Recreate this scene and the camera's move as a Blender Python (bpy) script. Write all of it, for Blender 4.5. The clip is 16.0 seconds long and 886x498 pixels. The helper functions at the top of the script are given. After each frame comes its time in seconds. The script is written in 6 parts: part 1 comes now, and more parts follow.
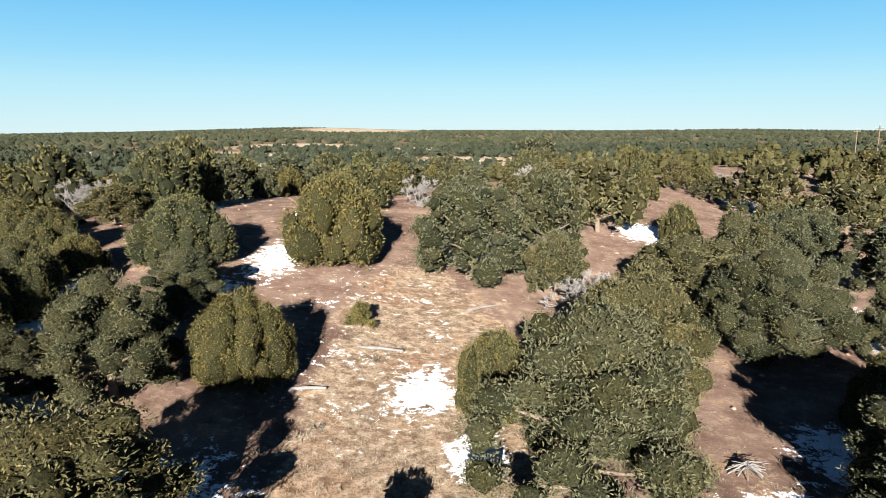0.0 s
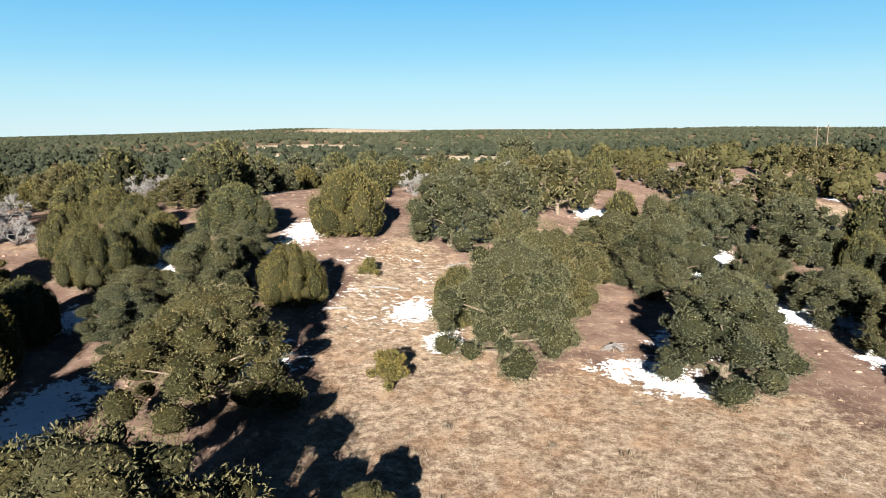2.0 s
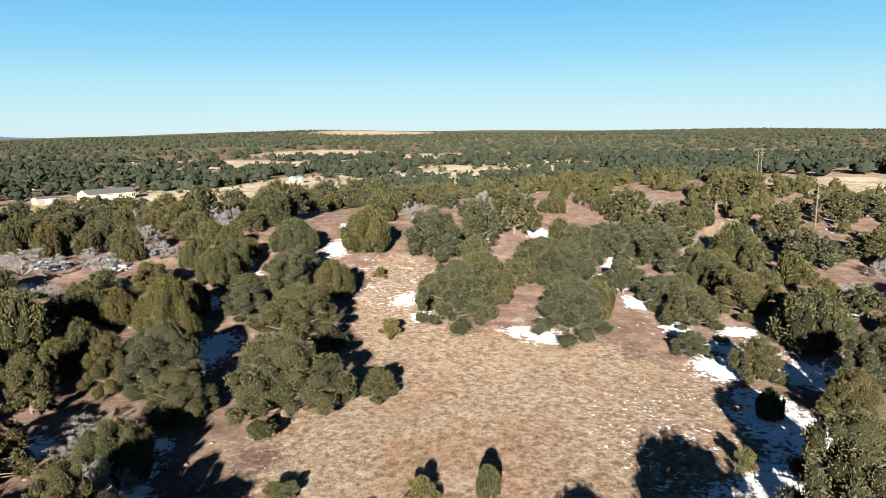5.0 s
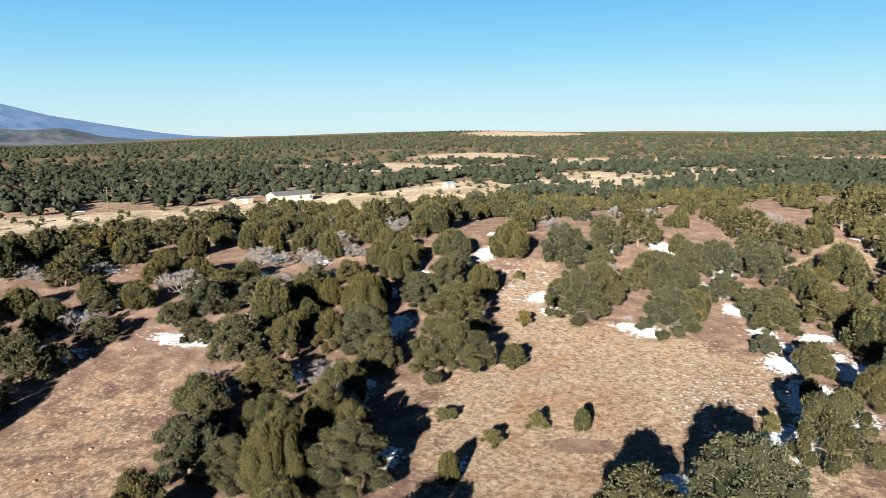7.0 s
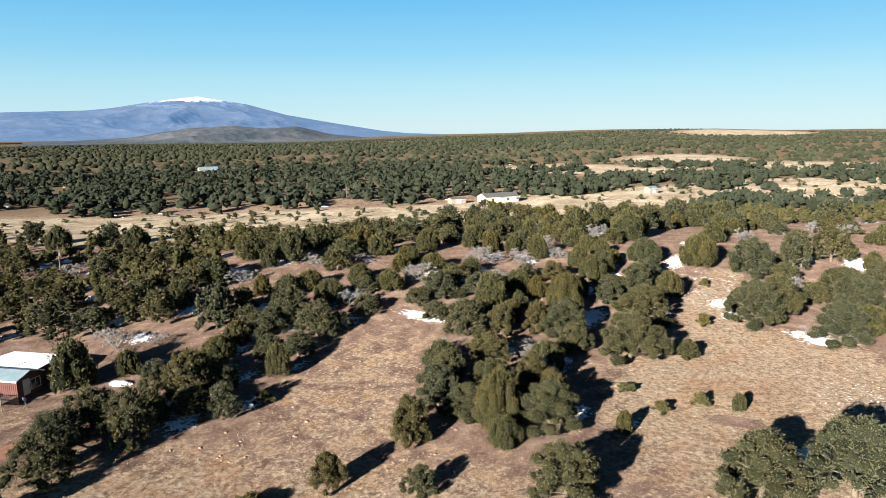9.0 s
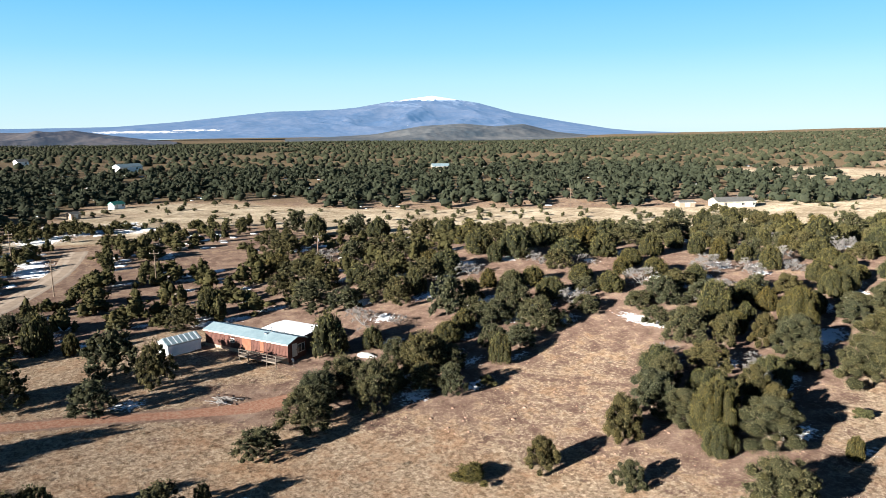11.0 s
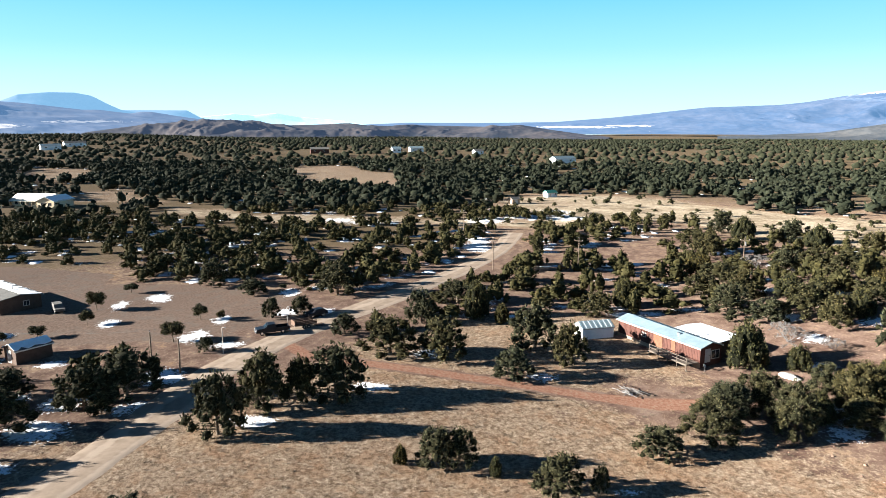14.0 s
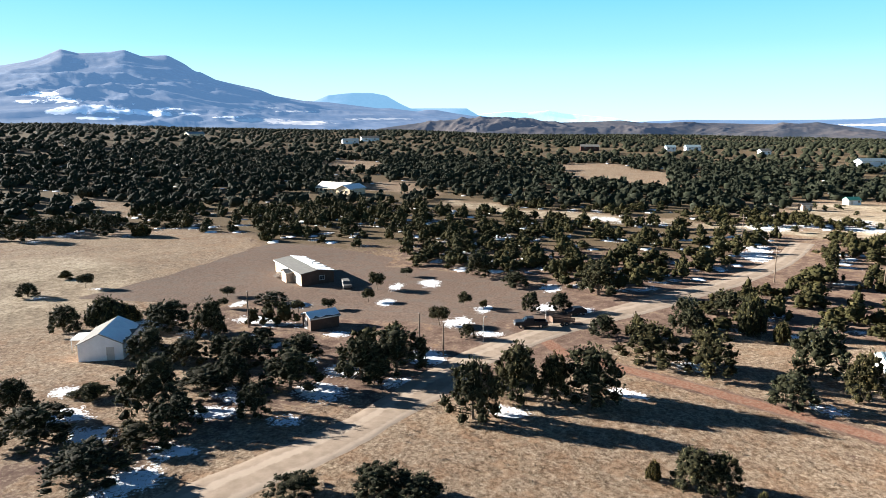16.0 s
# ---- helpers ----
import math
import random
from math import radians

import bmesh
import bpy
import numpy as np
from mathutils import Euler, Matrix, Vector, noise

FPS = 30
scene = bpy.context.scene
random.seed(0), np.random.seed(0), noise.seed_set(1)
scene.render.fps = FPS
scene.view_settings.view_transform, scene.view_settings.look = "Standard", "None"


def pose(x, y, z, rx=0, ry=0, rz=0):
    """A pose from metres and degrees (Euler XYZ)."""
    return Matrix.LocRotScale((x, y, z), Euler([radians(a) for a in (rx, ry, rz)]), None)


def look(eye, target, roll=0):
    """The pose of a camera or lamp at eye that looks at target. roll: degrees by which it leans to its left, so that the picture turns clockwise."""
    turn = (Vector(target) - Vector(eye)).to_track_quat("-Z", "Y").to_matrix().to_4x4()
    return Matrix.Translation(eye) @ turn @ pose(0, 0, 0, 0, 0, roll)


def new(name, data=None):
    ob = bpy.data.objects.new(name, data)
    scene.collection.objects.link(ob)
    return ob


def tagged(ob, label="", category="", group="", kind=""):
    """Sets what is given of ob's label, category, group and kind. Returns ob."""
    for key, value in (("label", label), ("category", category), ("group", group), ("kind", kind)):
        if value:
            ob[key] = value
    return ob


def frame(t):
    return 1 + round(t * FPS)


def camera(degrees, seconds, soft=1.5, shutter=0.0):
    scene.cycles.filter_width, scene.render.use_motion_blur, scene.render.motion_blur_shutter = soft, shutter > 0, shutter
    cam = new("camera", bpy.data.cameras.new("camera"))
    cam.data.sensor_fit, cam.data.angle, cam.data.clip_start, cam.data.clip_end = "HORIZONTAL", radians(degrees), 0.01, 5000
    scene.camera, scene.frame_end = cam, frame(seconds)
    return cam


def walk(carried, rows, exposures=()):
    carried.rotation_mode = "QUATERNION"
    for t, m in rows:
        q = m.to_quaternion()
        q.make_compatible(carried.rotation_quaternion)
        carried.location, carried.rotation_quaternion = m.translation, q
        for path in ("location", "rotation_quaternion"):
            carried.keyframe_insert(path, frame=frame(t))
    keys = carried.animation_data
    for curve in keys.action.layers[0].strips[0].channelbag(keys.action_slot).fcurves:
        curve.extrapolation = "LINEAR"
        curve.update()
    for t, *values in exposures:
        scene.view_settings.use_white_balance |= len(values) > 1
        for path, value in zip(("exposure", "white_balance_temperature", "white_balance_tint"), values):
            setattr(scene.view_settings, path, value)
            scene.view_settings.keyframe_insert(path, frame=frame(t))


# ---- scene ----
cam = camera(64.6, 16.0, soft=0.5)
METRES, EYE, TILT, LEAN, TURN = 105.0, 16.0, -9.75, 0.0, 0.0
ROWS = [
    (0.0, 0.0, 0.0, 0.0, 0.0, 0.0, -0.0),
    (0.5, 0.0012, -0.029, -0.0052, 0.03, -0.04, 0.11),
    (1.0, 0.0041, -0.0666, -0.0121, 0.09, -0.07, 0.23),
    (1.5, 0.0085, -0.1102, -0.018, 0.13, -0.05, 0.36),
    (2.0, 0.0139, -0.158, -0.023, 0.18, -0.02, 0.4),
    (2.5, 0.0195, -0.209, -0.0242, 0.22, -0.05, 0.46),
    (3.0, 0.0252, -0.2618, -0.0221, 0.26, -0.07, 0.49),
    (5.5, 0.057, -0.5395, -0.0022, 1.91, -0.12, 0.11),
    (6.0, 0.0641, -0.595, 0.0006, 5.28, -0.12, -0.51),
    (6.5, 0.0722, -0.65, 0.0038, 9.05, -0.18, -1.18),
    (7.0, 0.0823, -0.7043, 0.0067, 12.92, -0.33, -1.82),
    (7.5, 0.0947, -0.7579, 0.0091, 16.84, -0.5, -2.54),
    (8.0, 0.1099, -0.8112, 0.0126, 20.89, -0.75, -3.12),
    (8.5, 0.1278, -0.8628, 0.0154, 25.09, -1.11, -3.71),
    (9.0, 0.1459, -0.9057, 0.0189, 29.12, -1.47, -4.28),
    (11.5, 0.1738, -0.9528, 0.0233, 52.44, -4.1, -7.39),
    (12.0, 0.1725, -0.9541, 0.022, 58.09, -4.9, -8.09),
    (12.5, 0.1719, -0.9556, 0.0216, 63.71, -5.75, -8.53),
    (13.0, 0.1715, -0.9562, 0.0203, 69.52, -6.7, -9.02),
    (13.5, 0.1708, -0.957, 0.0202, 75.34, -7.68, -9.38),
    (14.0, 0.1692, -0.957, 0.0203, 81.06, -8.68, -9.6),
    (14.5, 0.1678, -0.9569, 0.0202, 86.66, -9.69, -9.75),
    (15.0, 0.1656, -0.957, 0.0199, 92.19, -10.69, -9.76),
    (15.5, 0.1618, -0.9573, 0.0193, 97.62, -11.67, -9.66),
    (16.0, 0.1587, -0.9575, 0.0189, 102.96, -12.57, -9.48),
]
walk(cam, [(t, pose(0, 0, EYE, TILT, LEAN, TURN) @ pose(METRES * x, METRES * y, METRES * z, 90 + pitch, roll, yaw)) for t, x, y, z, yaw, pitch, roll in ROWS], exposures=[(0.0, 2.00, 6500, 10), (8.0, 1.95, 6500, 10), (9.5, 1.98, 6500, 10), (12.0, 2.28, 6500, 9), (16.0, 2.48, 6500, 10)])

# ---- light ----
SUN_EL, SUN_AZ = 16.4, 185.0  # degrees; the azimuth runs clockwise from +y
world = bpy.data.worlds.new("sky")
scene.world = world
world.use_nodes = True
wn = world.node_tree.nodes
sky = wn.new("ShaderNodeTexSky")
sky.sky_type, sky.sun_disc = "NISHITA", False
sky.sun_elevation, sky.sun_rotation = radians(SUN_EL), radians(SUN_AZ)
sky.altitude, sky.air_density, sky.dust_density, sky.ozone_density = 2000, 1.0, 0.3, 1.5
wn["Background"].inputs["Strength"].default_value = 0.0285
# clear dry winter air with a pale, hardly yellow horizon; overhead, above the view, darkened to cut fill light
wl = world.node_tree.links
lift = wn.new("ShaderNodeSeparateXYZ")
wl.new(wn.new("ShaderNodeTexCoord").outputs["Generated"], lift.inputs["Vector"])
air = wn.new("ShaderNodeValToRGB")
wl.new(lift.outputs["Z"], air.inputs["Fac"])
air.color_ramp.elements[0].position, air.color_ramp.elements[0].color = 0.0, (0.63, 0.88, 0.98, 1)
air.color_ramp.elements[1].position, air.color_ramp.elements[1].color = 0.85, (0.007, 0.028, 0.085, 1)
for where, tone in ((0.06, (0.46, 0.82, 0.98, 1)), (0.10, (0.30, 0.72, 0.99, 1)), (0.19, (0.11, 0.54, 0.97, 1)), (0.28, (0.028, 0.115, 0.26, 1))):
    air.color_ramp.elements.new(where).color = tone
scale = wn.new("ShaderNodeVectorMath")
scale.operation = "SCALE"
scale.inputs["Scale"].default_value = 8.7
wl.new(air.outputs["Color"], scale.inputs[0])
blend = wn.new("ShaderNodeMix")
blend.data_type = "RGBA"
blend.inputs[0].default_value = 0.86
wl.new(sky.outputs["Color"], blend.inputs[6]), wl.new(scale.outputs["Vector"], blend.inputs[7])
wl.new(blend.outputs[2], wn["Background"].inputs["Color"])
sun = new("sun", bpy.data.lights.new("sun", "SUN"))
sun.data.energy, sun.data.angle, sun.data.color = 5.0, radians(0.53), (1.0, 0.95, 0.86)
to_sun = Vector((math.sin(radians(SUN_AZ)) * math.cos(radians(SUN_EL)), math.cos(radians(SUN_AZ)) * math.cos(radians(SUN_EL)), math.sin(radians(SUN_EL))))
sun.matrix_world = look(to_sun * 300, (0, 0, 0))


# ---- materials ----
class Mat:
    """A principled material with short calls for its nodes."""

    def __init__(self, name, rough=0.85, metal=0.0, spec=0.3, coarse=0.0):
        self.m = bpy.data.materials.new(name)
        self.m.use_nodes = True
        self.t = self.m.node_tree
        self.b = self.t.nodes["Principled BSDF"]
        self.b.inputs["Roughness"].default_value = rough
        self.b.inputs["Metallic"].default_value = metal
        self.b.inputs["Specular IOR Level"].default_value = spec
        self.b.inputs["Diffuse Roughness"].default_value = coarse  # dust, needles and blades throw light back towards the sun

    def node(self, kind, **sockets):
        n = self.t.nodes.new(kind)
        for k, v in sockets.items():
            self.set(n.inputs[k.replace("_", " ")], v)
        return n

    def set(self, socket, v):
        if isinstance(v, bpy.types.NodeSocket):
            self.t.links.new(v, socket)
        else:
            socket.default_value = v

    def coords(self):
        return self.node("ShaderNodeNewGeometry").outputs["Position"]

    def noise(self, scale, detail=4.0, rough=0.55, vec=None):
        n = self.node("ShaderNodeTexNoise", Scale=scale, Detail=detail, Roughness=rough)
        self.set(n.inputs["Vector"], vec or self.coords())
        return n.outputs["Fac"]

    def ramp(self, fac, *stops):
        n = self.node("ShaderNodeValToRGB", Fac=fac)
        e = n.color_ramp.elements
        while len(e) < len(stops):
            e.new(0.5)
        for el, (p, c) in zip(e, stops):
            el.position, el.color = p, (*c, 1) if len(c) == 3 else c
        return n.outputs["Color"]

    def mix(self, fac, a, b, mode="MIX"):
        n = self.t.nodes.new("ShaderNodeMix")
        n.data_type, n.blend_type = "RGBA", mode
        self.set(n.inputs[0], fac)
        for s, v in ((6, a), (7, b)):
            self.set(n.inputs[s], (*v, 1) if isinstance(v, tuple) and len(v) == 3 else v)
        return n.outputs[2]

    def math(self, op, a, b=0.0):
        n = self.t.nodes.new("ShaderNodeMath")
        n.operation = op
        self.set(n.inputs[0], a), self.set(n.inputs[1], b)
        return n.outputs[0]

    def step(self, v, lo, hi):
        n = self.node("ShaderNodeMapRange", Value=v)
        n.interpolation_type = "SMOOTHSTEP"
        n.inputs["From Min"].default_value, n.inputs["From Max"].default_value = lo, hi
        return n.outputs["Result"]

    def bump(self, height, strength=0.4, distance=0.05):
        n = self.node("ShaderNodeBump", Height=height, Strength=strength, Distance=distance)
        self.t.links.new(n.outputs["Normal"], self.b.inputs["Normal"])

    def colour(self, c):
        self.set(self.b.inputs["Base Color"], (*c, 1) if isinstance(c, tuple) else c)
        return self.m


def foliage(name, dark, mid, light):
    m = Mat(name, 0.85, 0, 0.06, 0.9)
    g = m.node("ShaderNodeNewGeometry")
    o = m.node("ShaderNodeObjectInfo")
    isl = m.ramp(g.outputs["Random Per Island"], (0.0, dark), (0.55, mid), (1.0, light))
    tint = m.ramp(o.outputs["Random"], (0.0, (0.86, 0.94, 1.04)), (0.5, (1.0, 1.0, 1.0)), (0.9, (1.1, 1.02, 0.88)), (1.0, (1.16, 1.0, 0.80)))
    c = m.mix(1.0, isl, tint, "MULTIPLY")
    v = m.coords()
    c = m.mix(m.math("MULTIPLY", m.step(m.noise(0.9, 2, 0.5, v), 0.45, 0.65), 0.5), c, m.mix(1.0, c, (1.22, 1.06, 0.80), "MULTIPLY"))
    grain = m.noise(11.0, 3, 0.7, v)
    c = m.mix(1.0, c, m.ramp(grain, (0.36, (0.38, 0.39, 0.38)), (0.52, (0.96, 0.96, 0.96)), (0.66, (1.45, 1.42, 1.36))), "MULTIPLY")
    m.bump(grain, 0.9, 0.10)
    return m.colour(c)


M = {}
M["pinyon"] = foliage("pinyon_needles", (0.053, 0.053, 0.031), (0.076, 0.076, 0.043), (0.103, 0.097, 0.056))
M["juniper"] = foliage("juniper_scales", (0.056, 0.055, 0.024), (0.085, 0.080, 0.034), (0.118, 0.104, 0.045))
# crown cores in darker greens: the shade between tufts put into the colour
M["inner"] = foliage("crown_core_shade", (0.016, 0.017, 0.009), (0.025, 0.025, 0.012), (0.033, 0.032, 0.017))
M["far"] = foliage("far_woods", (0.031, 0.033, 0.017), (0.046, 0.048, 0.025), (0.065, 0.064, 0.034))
# darker copy of the far greens: shaded sides of distant crowns put into colour
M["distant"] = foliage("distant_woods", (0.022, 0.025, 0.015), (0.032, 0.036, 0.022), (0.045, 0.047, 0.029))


def plain(name, a, b, scale=2.0, rough=0.8, metal=0.0, bump=0.0, spec=0.3):
    m = Mat(name, rough, metal, spec)
    v = m.coords()
    big, fine = m.noise(scale, 4, 0.6, v), m.noise(scale * 9, 3, 0.6, v)
    f = m.math("ADD", m.math("MULTIPLY", big, 0.65), m.math("MULTIPLY", fine, 0.35))
    if bump:
        m.bump(fine, bump, 0.03)
    return m.colour(m.ramp(f, (0.35, a), (0.65, b)))


M["bark"] = plain("bark", (0.10, 0.075, 0.055), (0.20, 0.155, 0.115), 6, 0.95, bump=0.6)
M["deadwood"] = plain("dead_wood", (0.13, 0.12, 0.115), (0.23, 0.215, 0.21), 5, 0.9)
M["straw"] = foliage("dry_grass", (0.189, 0.140, 0.099), (0.252, 0.194, 0.140), (0.315, 0.252, 0.189))
M["sage"] = foliage("sagebrush", (0.09, 0.08, 0.06), (0.15, 0.13, 0.10), (0.20, 0.18, 0.14))
M["stone"] = plain("stone", (0.20, 0.115, 0.085), (0.36, 0.24, 0.18), 3, 0.95, bump=0.5)
M["red_siding"] = plain("red_siding", (0.062, 0.026, 0.020), (0.105, 0.042, 0.032), 1.5, 0.8, bump=0.2)
M["orange_board"] = plain("bare_boards", (0.125, 0.050, 0.030), (0.20, 0.085, 0.05), 2, 0.85, bump=0.2)
M["cream"] = plain("cream_stucco", (0.50, 0.40, 0.28), (0.62, 0.52, 0.38), 1.0, 0.9)
M["white_siding"] = plain("white_siding", (0.70, 0.71, 0.72), (0.80, 0.81, 0.82), 1.2, 0.6)
M["tan_siding"] = plain("tan_siding", (0.25, 0.185, 0.14), (0.33, 0.255, 0.195), 1.2, 0.8)
M["brown_siding"] = plain("brown_siding", (0.050, 0.030, 0.022), (0.085, 0.052, 0.038), 1.2, 0.8)
M["steel_roof"] = plain("painted_steel_roof", (0.15, 0.215, 0.25), (0.22, 0.29, 0.325), 0.8, 0.5, 0.1)
M["pale_roof"] = plain("pale_metal_roof", (0.58, 0.54, 0.47), (0.70, 0.66, 0.58), 0.6, 0.5)
M["grey_roof"] = plain("grey_shingle_roof", (0.075, 0.075, 0.073), (0.125, 0.122, 0.117), 1.5, 0.9, bump=0.3)
M["teal_roof"] = plain("teal_roof", (0.03, 0.16, 0.13), (0.05, 0.24, 0.19), 1.5, 0.6)
M["snow"] = plain("roof_snow", (0.74, 0.77, 0.82), (0.88, 0.89, 0.91), 1.0, 0.6)
M["deck"] = plain("weathered_deck", (0.075, 0.062, 0.052), (0.14, 0.115, 0.095), 3, 0.9, bump=0.3)
M["trim"] = plain("white_trim", (0.40, 0.385, 0.36), (0.50, 0.48, 0.45), 2, 0.6)
M["pole"] = plain("pole_wood", (0.09, 0.066, 0.05), (0.16, 0.12, 0.09), 3, 0.9)
M["wire"] = plain("wire", (0.03, 0.03, 0.03), (0.06, 0.06, 0.06), 3, 0.6)
M["glass"] = plain("window_glass", (0.015, 0.018, 0.022), (0.03, 0.035, 0.04), 0.5, 0.08, spec=0.6)
M["paint_dark"] = plain("dark_car_paint", (0.006, 0.007, 0.011), (0.011, 0.013, 0.019), 1, 0.4, 0.0, spec=0.2)
M["rubber"] = plain("rubber", (0.012, 0.012, 0.012), (0.03, 0.028, 0.026), 3, 0.9)
M["chrome"] = plain("bright_metal", (0.45, 0.45, 0.46), (0.65, 0.65, 0.66), 2, 0.25, 0.9)
M["rust"] = plain("rusty_steel", (0.06, 0.035, 0.024), (0.13, 0.08, 0.058), 4, 0.85, 0.0)
M["lamp_red"] = plain("red_lens", (0.25, 0.01, 0.01), (0.35, 0.02, 0.02), 3, 0.3)
M["plastic_white"] = plain("white_plastic", (0.45, 0.45, 0.44), (0.6, 0.6, 0.58), 2, 0.4)


def ground_material():
    m = Mat("ground_cover", 0.95, 0, 0.05, 0.3)
    v = m.coords()
    a = m.t.nodes.new("ShaderNodeAttribute")
    a.attribute_name = "cover"
    s = m.node("ShaderNodeSeparateColor", Color=a.outputs["Color"])
    grass, snow, yard = s.outputs["Red"], s.outputs["Green"], s.outputs["Blue"]
    wood = a.outputs["Alpha"]
    n_big, n_mid, n_fine, n_tiny = m.noise(0.05, 5, 0.6, v), m.noise(0.35, 5, 0.65, v), m.noise(2.2, 5, 0.7, v), m.noise(9.0, 4, 0.7, v)
    soil = m.ramp(n_mid, (0.36, (0.086, 0.054, 0.043)), (0.51, (0.140, 0.092, 0.073)), (0.66, (0.192, 0.140, 0.113)))
    soil = m.mix(m.step(m.math("MULTIPLY", grass, -1.0), 0.1, 0.6), soil, m.ramp(n_fine, (0.4, (0.175, 0.088, 0.060)), (0.6, (0.265, 0.145, 0.104))))
    soil = m.mix(m.math("MULTIPLY", m.step(n_fine, 0.50, 0.62), 0.6), soil, (0.20, 0.148, 0.108))
    soil = m.mix(m.math("MULTIPLY", m.step(n_tiny, 0.53, 0.64), 0.6), soil, (0.09, 0.05, 0.035))
    straw = m.ramp(n_fine, (0.36, (0.140, 0.098, 0.073)), (0.50, (0.245, 0.185, 0.136)), (0.65, (0.360, 0.292, 0.224)))
    straw = m.mix(m.math("MULTIPLY", m.step(n_mid, 0.48, 0.62), 0.6), straw, (0.235, 0.150, 0.098))
    straw = m.mix(m.math("MULTIPLY", m.step(n_tiny, 0.51, 0.62), 0.8), straw, (0.12, 0.080, 0.05))
    straw = m.mix(m.math("MULTIPLY", m.step(m.noise(0.14, 4, 0.6, v), 0.50, 0.62), 0.45), straw, m.mix(1.0, straw, (0.80, 0.66, 0.58), "MULTIPLY"))
    straw = m.mix(m.math("MULTIPLY", m.step(n_big, 0.45, 0.68), 0.5), straw, m.mix(1.0, straw, (1.15, 1.12, 1.05), "MULTIPLY"))
    straw = m.mix(m.step(grass, 1.1, 1.7), straw, m.ramp(m.math("ADD", m.math("MULTIPLY", n_mid, 0.5), m.math("MULTIPLY", n_big, 0.5)), (0.42, (0.20, 0.156, 0.110)), (0.52, (0.315, 0.257, 0.188)), (0.60, (0.41, 0.35, 0.268))))
    tuft = m.noise(1.3, 7, 0.8, v)
    straw = m.mix(1.0, straw, m.ramp(tuft, (0.40, (0.54, 0.51, 0.47)), (0.52, (0.98, 0.98, 0.98)), (0.62, (1.20, 1.20, 1.18))), "MULTIPLY")
    edge = m.math("ADD", grass, m.math("MULTIPLY", m.math("SUBTRACT", n_mid, 0.5), 1.5))
    edge = m.math("ADD", edge, m.math("MULTIPLY", m.math("SUBTRACT", n_fine, 0.5), 0.7))
    c = m.mix(m.step(edge, 0.32, 0.62), soil, straw)
    # litter under the woods, its dark tone also carrying the shadows between trees
    shaded_litter = m.ramp(n_fine, (0.35, (0.060, 0.046, 0.028)), (0.65, (0.14, 0.10, 0.062)))
    c = m.mix(m.step(m.math("ADD", wood, m.math("MULTIPLY", m.math("SUBTRACT", n_mid, 0.5), 0.9)), 0.35, 0.75), c, shaded_litter)
    dirt = m.ramp(n_fine, (0.4, (0.102, 0.070, 0.055)), (0.6, (0.165, 0.118, 0.094)))
    dirt = m.mix(m.math("MULTIPLY", m.step(n_mid, 0.45, 0.65), 0.5), dirt, (0.125, 0.107, 0.092))
    c = m.mix(m.step(m.math("ADD", yard, m.math("MULTIPLY", m.math("SUBTRACT", n_mid, 0.5), 0.5)), 0.35, 0.6), c, dirt)
    sn = m.math("ADD", snow, m.math("MULTIPLY", m.math("SUBTRACT", n_fine, 0.5), 1.7))
    sn = m.math("ADD", sn, m.math("MULTIPLY", m.math("SUBTRACT", m.noise(0.55, 6, 0.75, v), 0.5), 2.2))
    sn = m.math("ADD", sn, m.math("MULTIPLY", m.math("SUBTRACT", n_tiny, 0.5), 1.1))
    k = m.math("MULTIPLY", m.step(sn, 0.56, 0.70), m.step(snow, 0.05, 0.2))
    c = m.mix(k, c, m.ramp(n_mid, (0.3, (0.62, 0.65, 0.70)), (0.7, (0.78, 0.79, 0.81))))
    rel = m.math("ADD", m.math("MULTIPLY", n_fine, 0.6), m.math("MULTIPLY", n_tiny, 0.4))
    m.bump(rel, 0.55, 0.12)
    return m.colour(c)


M["ground"] = ground_material()


def road_material(name, a, b, c2):
    m = Mat(name, 0.95, 0, 0.05, 0.1)
    v = m.coords()
    u = m.t.nodes.new("ShaderNodeUVMap").outputs["UV"]
    x = m.node("ShaderNodeSeparateXYZ", Vector=u).outputs["X"]
    n, f = m.noise(0.6, 5, 0.6, v), m.noise(7, 4, 0.7, v)
    col = m.ramp(n, (0.3, a), (0.7, b))
    wave = m.math("SINE", m.math("MULTIPLY", x, 12.6))
    rut = m.step(m.math("ADD", wave, m.math("MULTIPLY", m.math("SUBTRACT", n, 0.5), 2.0)), 0.1, 0.9)
    col = m.mix(m.math("MULTIPLY", rut, 0.6), col, c2)
    col = m.mix(m.math("MULTIPLY", m.step(f, 0.55, 0.75), 0.4), col, a)
    m.bump(f, 0.4, 0.05)
    return m.colour(col)


M["road"] = road_material("gravel_road", (0.20, 0.155, 0.120), (0.29, 0.230, 0.182), (0.36, 0.295, 0.24))
M["red_track"] = road_material("red_track", (0.18, 0.092, 0.063), (0.26, 0.142, 0.100), (0.32, 0.195, 0.145))

# ---- the lie of the land ----
def smooth(a, b, x):
    t = np.clip((x - a) / (b - a), 0, 1)
    return t * t * (3 - 2 * t)


